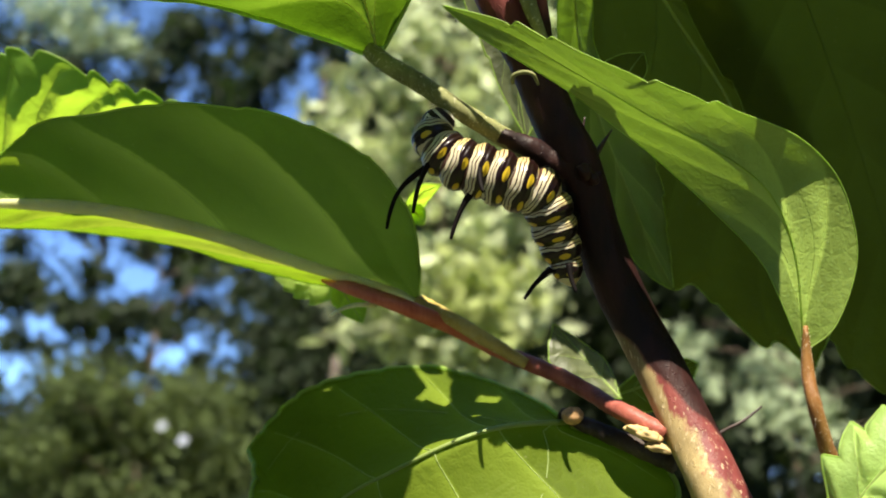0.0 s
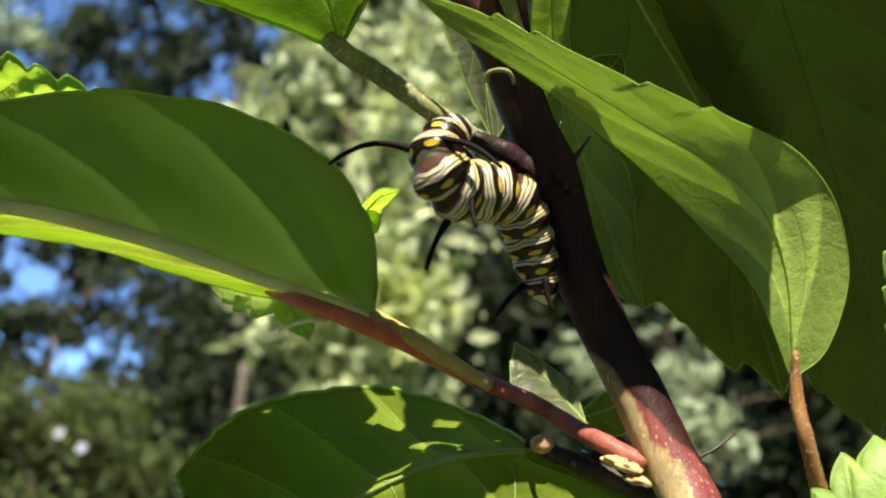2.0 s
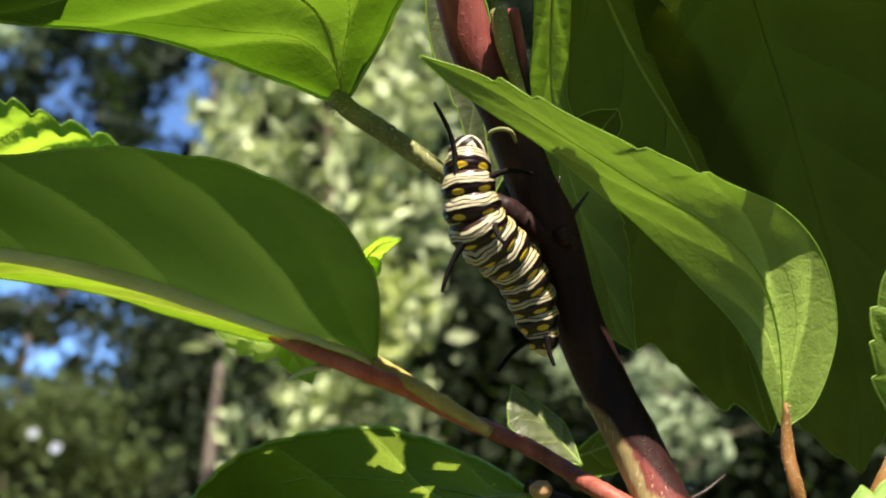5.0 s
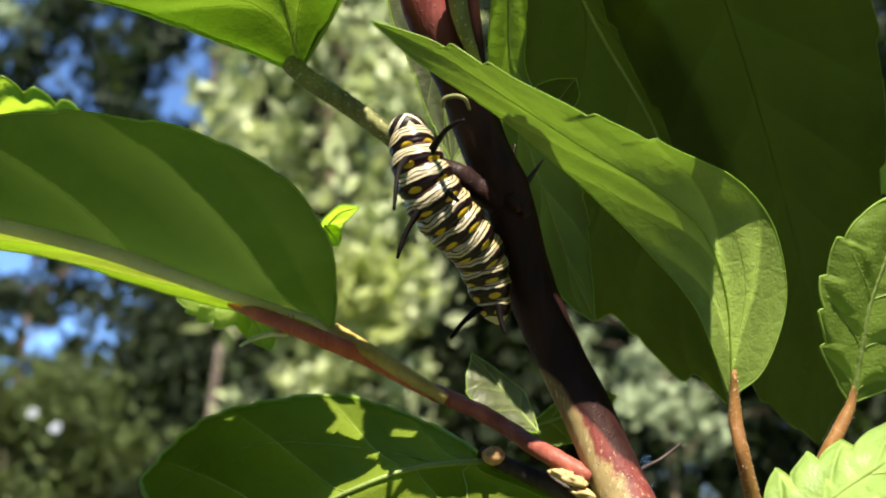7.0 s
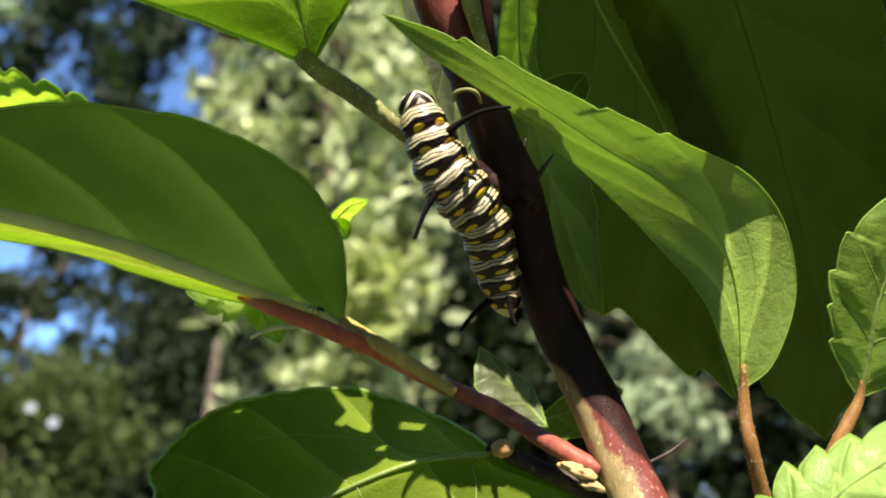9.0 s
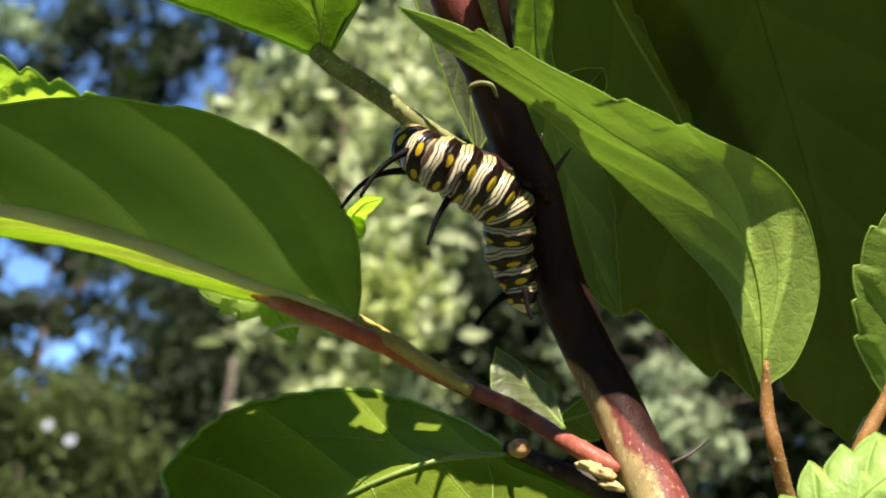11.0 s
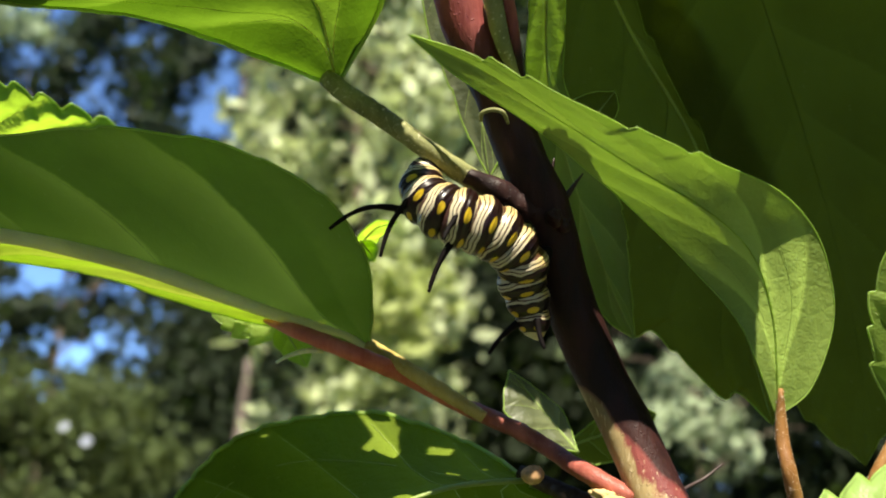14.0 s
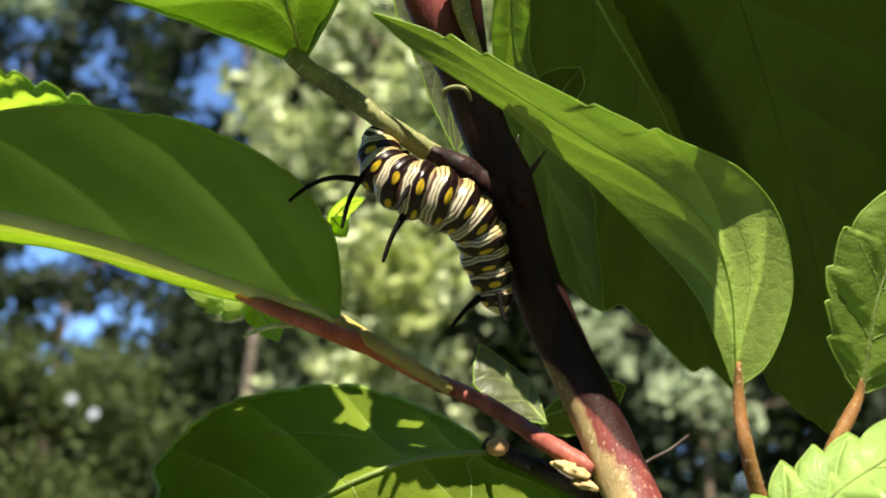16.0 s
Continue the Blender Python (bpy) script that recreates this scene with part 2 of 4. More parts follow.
    for a, b in zip(rings, rings[1:]):
        for s in range(sides):
            bm.faces.new((a[s], a[(s + 1) % sides], b[(s + 1) % sides], b[s]))
    bm.faces.new(rings[0][::-1])
    bm.faces.new(rings[-1])
    return bm


class Blade:
    """A leaf blade between a midrib and its two margins."""

    def __init__(self, mid, left, right, teeth, tooth, cup, pucker, veins, seed, sweep, starts=(), notches=(), scallops=()):
        self.n, self.m = (200 if scallops else 120), 16
        self.hug = bool(starts)
        self.starts = list(starts) or [(k + 0.02) / veins for k in range(veins)]
        self.mid = spline([mm(p) for p in mid], self.n)
        self.sides = [spline([mm(p) for p in side], self.n) for side in (left, right)]
        self.cup, self.pucker, self.seed, self.sweep = cup, pucker, seed, sweep
        rnd = random.Random(seed)
        for which, (side, tooth) in enumerate(zip(self.sides, tooth if isinstance(tooth, tuple) else (tooth, tooth))):
            phase, marks = rnd.random(), []
            for i in range(self.n + 1):
                u = i / self.n
                out = side[i] - self.mid[i]
                width = out.length
                along = side[min(i + 2, self.n)] - side[max(i - 2, 0)]
                out = out - along * (out.dot(along) / max(1e-12, along.length_squared))
                if width > 1e-6 and out.length > 1e-6:
                    saw = (u * teeth * (1 + 0.13 * math.sin(7 * u + seed)) + phase) % 1.0
                    cut = tooth * 0.001 * (saw ** 0.7 - 0.75) * min(1, u * 6) * min(1, width / 0.006)
                    if notches and which:
                        cut = tooth * 0.001 * sum(math.exp((u - c) * 34) if u <= c else -math.exp((c - u) * 40) for c in notches)
                    if scallops and not which:
                        past = [c for c in scallops if c <= u]
                        s = (u - past[-1]) / (scallops[len(past)] - past[-1]) if 0 < len(past) < len(scallops) else 0.5
                        cut = tooth * 0.001 * (min(1.0, s / 0.14) * (1 - s ** 2.2) - 0.5)
                    wave = 0.0006 * noise.noise(Vector((u * 9, seed * 3.3, 0))) * min(1, u * 5) * min(1, width / 0.008)
                    marks.append(side[i] + out.normalized() * (cut + wave))
                else:
                    marks.append(side[i])
            side[:] = marks

    def normal(self, k, side):
        k = max(1, min(self.n - 1, k))
        d = (self.mid[k + 1] - self.mid[k - 1]).normalized()
        o = self.sides[side][k] - self.mid[k]
        nrm = d.cross(o)
        if side == 1:
            nrm = -nrm
        return nrm.normalized() if nrm.length > 1e-12 else Vector((0, -1, 0))

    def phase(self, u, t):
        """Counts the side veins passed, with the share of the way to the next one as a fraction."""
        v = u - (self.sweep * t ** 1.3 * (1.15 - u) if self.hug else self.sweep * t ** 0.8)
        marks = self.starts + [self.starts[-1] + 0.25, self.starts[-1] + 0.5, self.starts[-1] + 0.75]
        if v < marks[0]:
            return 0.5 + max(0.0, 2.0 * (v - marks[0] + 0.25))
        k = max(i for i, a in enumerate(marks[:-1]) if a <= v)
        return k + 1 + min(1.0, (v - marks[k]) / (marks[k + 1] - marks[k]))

    def along(self, start, t):
        """The share of the midrib that a side vein has reached at t of the way to the margin."""
        s = self.sweep * t ** (1.3 if self.hug else 0.8)
        return min(0.985, (start + 1.15 * s) / (1 + s) if self.hug else start + s)

    def place(self, u, t, side):
        """The place at the share u of the midrib and t of the way to a margin."""
        x = max(0.0, min(self.n - 1e-6, u * self.n))
        k, w = int(x), x - int(x)
        c = self.mid[k].lerp(self.mid[k + 1], w)
        e = self.sides[side][k].lerp(self.sides[side][k + 1], w)
        width = (e - c).length
        nrm = self.normal(k, side)
        lift = self.cup * width * math.sin(math.pi * min(t, 1) * 0.9)
        field = self.phase(u, t) % 1.0
        ridge = field / 0.3 if field < 0.3 else (1 - field) / 0.7
        ridge = ridge * ridge * (3 - 2 * ridge)
        lift += self.pucker * 0.001 * ridge * math.sin(math.pi * min(1, t)) ** 0.6 * min(1, width / 0.008)
        lift += 0.0005 * min(1.0, 0.3 + self.pucker) * noise.noise(Vector((u * 5, t * 3, self.seed * 5.7 + side))) * min(1, width / 0.008)
        return c.lerp(e, t) + nrm * lift

    def mesh(self):
        bm = bmesh.new()
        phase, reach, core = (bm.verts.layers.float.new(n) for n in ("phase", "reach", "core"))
        rows = []
        for i in range(self.n + 1):
            u = i / self.n
            row = [self.place(u, s / self.m, 0) for s in range(self.m, 0, -1)]
            row.append(self.mid[i])
            row += [self.place(u, s / self.m, 1) for s in range(1, self.m + 1)]
            rows.append([bm.verts.new(p) for p in row])
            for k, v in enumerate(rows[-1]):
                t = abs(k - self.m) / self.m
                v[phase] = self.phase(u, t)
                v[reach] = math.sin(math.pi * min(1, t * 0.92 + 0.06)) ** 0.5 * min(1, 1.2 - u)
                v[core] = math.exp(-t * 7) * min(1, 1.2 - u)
        for a, b in zip(rows, rows[1:]):
            for k in range(2 * self.m):
                bm.faces.new((a[k], a[k + 1], b[k + 1], b[k]))
        return bm


def leaf(parent, label, mid, left, right, material, teeth=11, tooth=0.8, cup=0.08, pucker=0.5, veins=7, rib=0.55,
         stalk=None, stalk_radii=(1.2, 1.0), stalk_material=None, seed=1, rim=0.16, sweep=0.2, vein_material=None, palm=False, relief=1.0, rib_material=None, starts=(), notches=(), scallops=(), rib_shape=(1.0, 0.6, 0.2)):
    """A leaf with its midrib, side veins, thickened margins and stalk."""
    b = Blade(mid, left, right, teeth, tooth, cup, pucker, veins, seed, sweep, starts, notches, scallops)
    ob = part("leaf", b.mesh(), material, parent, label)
    part("midrib", tube(b.mid[:-2:6] + [b.mid[-2]], [rib * 0.001 * w for w in rib_shape], 8, 40), rib_material or VEIN, ob)
    for side in (0, 1):
        for u0 in b.starts:
            curve = [b.place(b.along(u0, t), t, side) for t in (0.0, 0.08, 0.2, 0.35, 0.5, 0.7, 0.9)]
            if (curve[-1] - curve[0]).length > 0.003:
                part("vein", tube(curve, [rib * relief * 0.00022, rib * relief * 0.00015, rib * relief * 0.00006], 6, 12), vein_material or VEIN, ob)
        for reach in (0.75,) if palm else ():
            curve = [b.place(0.03 + 0.72 * t, reach * math.sin(1.6 * t) ** 0.8, side) for t in (0.0, 0.1, 0.25, 0.45, 0.65, 0.85, 1.0)]
            part("vein", tube(curve, [rib * 0.0003 * relief, rib * 0.0002 * relief, rib * 0.0001 * relief], 6, 20), vein_material or VEIN, ob)
        margin = [b.place(i / b.n, 1.0, side) for i in range(1, b.n)]
        part("margin", tube(margin, [rim * 0.001 * min(1.0, rib / 0.4)] * 2, 5, 150), RIM, ob)
    if stalk:
        part("stalk", tube([mm(p) for p in stalk], [r * 0.001 for r in stalk_radii], 12, 24, 0.12, seed), stalk_material or STALK, ob, "hairy orange-brown leaf stalk")
        hairs(ob, stalk, stalk_radii, 420, 0.28, seed)
    return ob


def hairs(parent, points, radii, count, length, seed):
    """Short pale hairs standing off a shoot."""
    rnd = random.Random(seed)
    path = spline([mm(p) for p in points], 80)
    bm = bmesh.new()
    for _ in range(count):
        u = rnd.random()
        k = min(79, int(u * 80))
        d = (path[k + 1] - path[k]).normalized()
        o = d.orthogonal().normalized()
        o.rotate(Matrix.Rotation(rnd.uniform(0, 6.283), 3, d))
        x = u * (len(radii) - 1)
        i = min(int(x), len(radii) - 2)
        r = 0.001 * (radii[i] + (radii[i + 1] - radii[i]) * (x - i))
        a = path[k] + o * r * 0.92
        b = a + (o + d * rnd.uniform(-0.6, 0.6)).normalized() * length * 0.001 * rnd.uniform(0.5, 1.2)
        w = o.cross(d) * 0.00004
        v = [bm.verts.new(q) for q in (a - w, a + w, b)]
        bm.faces.new(v)
        w = d * 0.00004
        v = [bm.verts.new(q) for q in (a - w, a + w, b)]
        bm.faces.new(v)
    tagged(part("hair", bm, HAIR, parent), kind="stuff")


# ---- the ground ----
def ground():
    bm = bmesh.new()
    bmesh.ops.create_grid(bm, x_segments=80, y_segments=80, size=1.0)
    for v in bm.verts:
        r = v.co.length
        k = 400 * r ** 2.2
        v.co = Vector((v.co.x * k, v.co.y * k, 0)) if r > 1e-6 else v.co
        v.co.z = 0.05 * noise.noise(v.co * 0.4) if k * r < 60 else 0.0
    m = Nodes("grass_and_litter")
    co = m.coords()
    col = m.mix(m.ramp(m.noise(0.8, 5.0, co), [(0.35, (0, 0, 0)), (0.65, (1, 1, 1))]), (0.05, 0.085, 0.025), (0.13, 0.11, 0.06))
    col = m.mix(m.maths("MULTIPLY", m.noise(40.0, 4.0, co), 0.5), col, (0.03, 0.05, 0.015))
    m.set(m.bsdf, "Base Color", col)
    m.set(m.bsdf, "Roughness", 0.9)
    m.bump(m.noise(60.0, 4.0, co), 0.6, 0.03)
    tagged(part("ground", bm, m.mat, None), "rough grass and leaf litter under the trees", "ground", kind="structure")


ground()


# ---- the shrub ----
shrub = tagged(new("hibiscus_shrub"), "leafy shrub with a dark red stem and toothed green leaves", "shrub")
shrub.matrix_world = PLANT


def branches():
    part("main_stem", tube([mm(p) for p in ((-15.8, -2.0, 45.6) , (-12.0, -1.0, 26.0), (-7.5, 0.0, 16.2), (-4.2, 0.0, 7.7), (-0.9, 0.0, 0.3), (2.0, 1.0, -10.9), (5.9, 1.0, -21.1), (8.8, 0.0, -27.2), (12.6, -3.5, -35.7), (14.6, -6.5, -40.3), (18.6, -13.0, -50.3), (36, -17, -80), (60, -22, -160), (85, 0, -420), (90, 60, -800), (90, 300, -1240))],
         [0.0031, 0.0040, 0.0045, 0.005, 0.0055, 0.006, 0.006, 0.006], 20, 260, 0.10, 1), STEM, shrub, "dark red-brown stem, paler bark painted on its sunlit ends")
    part("twig", tube([mm(p) for p in ((-30.1, -2.0, 17.2), (-27.4, -3.0, 14.9), (-23.2, -4.0, 12.1), (-16.4, -4.0, 7.2), (-8.9, -2.0, 2.5), (-2.7, 0.0, -0.8), (0.5, 1.0, -2.0))],
         [0.0013, 0.0014, 0.0013, 0.0014, 0.0015, 0.0018], 14, 40, 0.10, 2), TWIG, shrub, "downy grey-green twig")
    part("twig_base", tube([mm(p) for p in ((-11.5, -3.3, 4.0), (-8.1, -2.4, 2.4), (-4.3, -1.4, 0.2), (-1.2, -1.0, -1.5), (1.6, -0.0, -3.0))], [0.0011, 0.0017, 0.0020, 0.0024], 14, 30, 0.16, 12), STEM, shrub, "dark brown foot of the twig")
    for spot, size in (((0.3, -3.6, -1.8), 0.0012), ((1.4, -3.2, -2.7), 0.0010)):
        scar = bmesh.new()
        bmesh.ops.create_icosphere(scar, subdivisions=3, radius=size)
        for v in scar.verts:
            v.co = v.co * (1 + 0.4 * noise.noise(v.co * 1300)) + mm(spot)
        part("leaf_scar", scar, STEM, shrub, "red-brown knob on the fork of the stem")
    part("shoot_foot", tube([mm(p) for p in ((10.1, -5.0, -38.2), (5.9, -3.0, -36.0), (3.3, -0.0, -35.0), (0.3, 4.0, -33.6), (-4.0, 6.0, -31.3), (-10.9, 9.0, -28.7))],
         [0.0013, 0.0013, 0.0012, 0.0012, 0.0012, 0.0013], 14, 30, 0.14, 13), FOOT, shrub, "dark red foot of the side shoot")
    part("red_shoot", tube([mm(p) for p in ((-8.9, 8.4, -29.6), (-12.6, 9.0, -28.0), (-20.4, 8.5, -23.8), (-27.2, 4.0, -20.3), (-34.9, 7.0, -17.7), (-41.6, 13.0, -16.3))],
         [0.0011, 0.0012, 0.0013, 0.0012, 0.0011, 0.0003], 14, 50, 0.12, 3), RED, shrub, "coral-red side shoot")
    hairs(shrub, ((-30.1, -2.0, 17.2), (-27.4, -3.0, 14.9), (-23.2, -4.0, 12.1), (-16.4, -4.0, 7.2), (-8.9, -2.0, 2.5), (-2.7, 0.0, -0.8)), (1.3, 1.4, 1.3, 1.4, 1.5), 900, 0.3, 71)
    part("side_twig", tube([mm(p) for p in ((11.5, -3.0, -42.2), (7.4, 0.0, -41.0), (2.1, 2.0, -39.1), (-4.0, 5.0, -36.8))], [0.0017, 0.0015, 0.0012, 0.0010], 12, 24, 0.15, 4), DARKBARK, shrub, "dark twig bearing the low leaf")
    part("stipule", tube([mm(p) for p in ((-7.9, -3.0, 28.5), (-7.0, -4.0, 23.0), (-5.5, -4.0, 18.5), (-4.2, -3.0, 16.0))], [0.0012, 0.0013, 0.0010, 0.0004], 10, 20, 0.1, 5), TWIG, shrub, "green-brown stipule beside the stem")
    part("stipule", tube([mm(p) for p in ((-6.0, -2.0, 28.8), (-5.1, -3.0, 22.5), (-4.4, -3.0, 18.7), (-3.7, -2.0, 15.8))], [0.0009, 0.0010, 0.0008, 0.0003], 10, 20, 0.1, 6), STEM, shrub, "dark red stipule beside the stem")
    part("tendril", tube([mm(p) for p in ((-9.4, -4.0, 11.0), (-9.2, -5.0, 11.9), (-7.8, -5.0, 12.3), (-6.5, -5.0, 11.9), (-5.8, -4.0, 10.6))], [0.0003, 0.0003, 0.0003, 0.0002], 6, 20), TWIG, shrub, "curled dry bract on the stem")
    part("thin_twig", tube([mm(p) for p in ((15.4, 8.0, -44.0), (19.9, 12.0, -41.2), (23.8, 14.0, -39.7), (27.0, 15.0, -37.6))], [0.0004, 0.0003, 0.0002], 6, 16, 0.2, 7), THORN, shrub, "thin dry twig")
    bud = bmesh.new()
    bmesh.ops.create_uvsphere(bud, u_segments=16, v_segments=10, radius=0.0013)
    for v in bud.verts:
        v.co = Vector((v.co.x * 1.25, v.co.y, v.co.z)) * (1 + 0.12 * noise.noise(v.co * 1500)) + mm((-2.3, 2.0, -36.6))
    part("bud", bud, BUD, shrub, "round downy tan bud")
    for a, b, c in (((0.9, 2.0, -0.6), (2.4, 1.0, 1.6), (4.4, 0.0, 4.4)), ((-0.2, 2.0, 1.2), (0.2, 2.0, 4.0), (0.7, 2.0, 6.7)), ((-0.8, 2.0, 3.2), (-1.0, 2.0, 4.8), (-1.4, 1.0, 6.1))):
        part("bristle", tube([mm(a), mm(b), mm(c)], [0.0007, 0.0004, 0.0001], 8, 12), THORN, shrub)
    for k, (spot, size) in enumerate((((6.6, -6.0, -37.5), 0.0011), ((7.8, -7.0, -37.9), 0.0010), ((5.6, -5.0, -37.5), 0.0007), ((8.7, -7.0, -39.5), 0.0010))):
        flake = bmesh.new()
        bmesh.ops.create_icosphere(flake, subdivisions=3, radius=size)
        for v in flake.verts:
            v.co *= 1 + 0.55 * noise.noise(v.co * 1400 + Vector((k * 5, 0, 0)))
            v.co = Vector((v.co.x * 1.5, v.co.y * 0.8, v.co.z * 0.7 - v.co.x * 0.4)) + mm(spot)
        part("bud_scale", flake, SCALE, shrub, "dry crumpled tan bud scale")


branches()


def leaves():
    leaf(shrub, "dark green leaf in shade, pale midrib, sunlit lower half",
         [(-25.9, 11.0, -20.2), (-29.3, 10.5, -18.1), (-38.2, 9.5, -15.4), (-46.8, 8.5, -12.3), (-55.5, 7.5, -9.0), (-64.1, 6.5, -6.5), (-73.3, 5.5, -4.3), (-82.4, 5.0, -3.2), (-91.9, 5.0, -2.5), (-100.3, 6.0, -2.3)],
         [(-25.7, 11.0, -20.0), (-24.7, 6.0, -14.2), (-25.0, 1.0, -7.5), (-28.0, -4.0, -1.2), (-33.0, -7.0, 3.5), (-41.5, -8.0, 7.1), (-49.3, -9.0, 8.7), (-57.1, -8.0, 9.5), (-70.1, -4.0, 9.6), (-83.6, 1.0, 8.8), (-100.3, 6.0, -2.3)],
         [(-26.2, 11.0, -20.5), (-33.5, 13.5, -18.8), (-41.5, 16.0, -17.4), (-51.5, 17.5, -15.3), (-59.4, 18.0, -12.8), (-69.1, 17.5, -9.8), (-83.4, 16.0, -7.1), (-98.2, 15.0, -5.9), (-100.7, 11.0, -5.1), (-100.3, 6.0, -2.3)],
         GREEN, teeth=9, tooth=0.4, starts=(0.02, 0.41, 0.66, 0.86), rib=0.75, cup=0.02, pucker=0.8, sweep=0.8, seed=11, relief=0.3, rib_material=TANRIB, rib_shape=(0.7, 1.35, 1.7, 1.7, 1.4, 0.7),
         stalk=[(-8.9, 6.5, -29.5), (-15.8, 6.5, -25.2), (-20.7, 7.0, -22.2), (-25.6, 11.0, -19.9)], stalk_radii=(0.8, 1.1, 1.1, 1.1), stalk_material=DOWN)
    leaf(shrub, "bright green toothed leaf lit from behind",
         [(-111.5, 24.0, 2.3), (-96.1, 26.0, 9.9), (-83.1, 28.0, 12.4), (-74.5, 30.0, 12.2), (-66.7, 32.0, 9.6)],
         [(-111.5, 24.0, 2.3), (-103.6, 18.0, 19.5), (-98.0, 17.5, 24.4), (-93.4, 18.0, 24.6), (-88.4, 18.5, 23.2), (-83.9, 19.5, 21.0), (-80.4, 21.0, 19.7), (-76.6, 23.0, 18.1), (-72.4, 26.0, 16.3), (-70.8, 27.5, 15.5), (-66.7, 32.0, 9.6)],
         [(-111.5, 24.0, 2.3), (-100.8, 26.0, -0.4), (-84.1, 30.0, 1.7), (-75.4, 32.0, 4.8), (-66.7, 32.0, 9.6)],
         YOUNG, teeth=13, tooth=2.1, veins=7, rib=0.5, pucker=1.0, sweep=0.3, seed=12, scallops=(0.407, 0.476, 0.629, 0.689, 0.758, 0.839))
    leaf(shrub, "bright green leaf glowing in the sun",
         [(-28.9, -2.0, 16.9), (-29.7, -5.0, 22.2), (-31.3, -8.0, 26.8), (-37.0, -12.0, 29.6), (-50.0, -14.0, 30.6), (-64.0, -14.0, 30.4), (-79.9, -14.0, 27.2)],
         [(-29.3, -2.0, 16.2), (-32.1, -1.0, 17.6), (-35.9, -1.0, 19.2), (-43.7, -0.8, 22.3), (-51.4, -0.5, 25.1), (-59.0, -1.0, 26.8), (-65.8, -3.0, 27.1), (-72.0, -6.0, 26.8), (-79.9, -14.0, 27.2)],
         [(-28.5, -2.0, 16.8), (-27.8, -1.0, 18.3), (-24.3, -2.0, 24.0), (-21.8, -6.0, 27.4), (-19.0, -12.0, 32.5), (-24.0, -26.0, 31.5), (-35.2, -30.0, 30.9), (-52.2, -28.0, 30.5), (-70.0, -22.0, 29.5), (-79.9, -14.0, 27.2)],
         SUNNY, teeth=9, tooth=0.2, veins=4, rib=0.16, sweep=0.4, seed=13, rib_material=RIB, vein_material=RIB, palm=True, rim=1.1)
    leaf(shrub, "large pale green leaf curling over, margins notched",
         [(28.0, -7.0, -26.9), (27.8, -7.5, -21.1), (27.0, -8.0, -13.3), (24.1, -9.0, -6.2), (17.9, -10.5, -0.9), (8.6, -11.0, 4.6), (-0.7, -10.5, 10.7), (-9.6, -9.0, 16.8), (-18.9, -8.0, 21.6)],
         [(27.8, -7.0, -26.9), (24.6, -8.5, -19.2), (22.6, -8.0, -14.8), (17.6, -7.0, -8.5), (11.1, -6.5, -2.1), (4.5, -6.5, 3.9), (-1.4, -7.0, 8.7), (-7.4, -7.5, 12.8), (-13.5, -8.0, 16.9), (-18.9, -8.0, 21.6)],
         [(28.3, -7.0, -26.9), (32.5, -6.5, -23.5), (35.6, -5.5, -15.8), (35.1, -6.0, -9.0), (32.1, -7.5, -3.0), (26.4, -11.0, 1.7), (16.4, -14.5, 5.3), (9.1, -15.0, 8.2), (2.1, -14.5, 11.4), (-3.9, -13.0, 14.8), (-9.5, -10.5, 18.1), (-18.9, -8.0, 21.6)],
         CURLED, teeth=7, tooth=(0.0, 0.55), notches=(0.545, 0.637, 0.80, 0.872), veins=5, rib=0.16, sweep=0.35, cup=0.0, pucker=0.12, seed=14, rim=0.24, palm=True, relief=0.6, rib_material=PALE, vein_material=CURLED,
         stalk=[(28.3, -7.4, -23.5), (28.3, -7.4, -26.8), (28.3, -8.0, -30.0), (28.5, -10.0, -33.6), (30.2, -9.0, -39.7), (33.9, -6.0, -49.2)], stalk_radii=(0.3, 0.85, 0.9, 1.0, 1.1, 1.3))
    leaf(shrub, "broad low leaf with toothed edge, half in shade",
         [(-3.4, 4.0, -37.9), (-8.3, 2.0, -37.7), (-14.1, 1.0, -38.3), (-20.6, 0.0, -40.4), (-28.4, 1.0, -44.2), (-36.8, 4.0, -48.9), (-46.0, 8.0, -56.1), (-54.5, 11.0, -62.5)],
         [(-3.4, 4.0, -37.6), (-8.6, 14.0, -35.5), (-16.0, 19.0, -33.0), (-24.0, 23.0, -31.4), (-31.9, 24.0, -31.2), (-39.6, 23.0, -32.4), (-48.8, 23.5, -35.4), (-55.6, 25.5, -40.9), (-59.3, 25.0, -46.0), (-56.7, 21.0, -47.9), (-55.9, 16.0, -52.4), (-54.5, 11.0, -62.5)],
         [(-3.4, 4.0, -38.1), (3.1, 4.0, -40.2), (8.5, 2.0, -41.9), (11.9, 0.0, -44.7), (11.7, -3.0, -48.7), (5.5, -10.0, -54.3), (-7.8, -13.0, -57.8), (-27.7, -6.0, -60.6), (-54.5, 11.0, -62.5)],
         LOW, teeth=13, tooth=0.7, veins=6, rib=0.42, seed=15, cup=0.06, rim=0.42, palm=True)
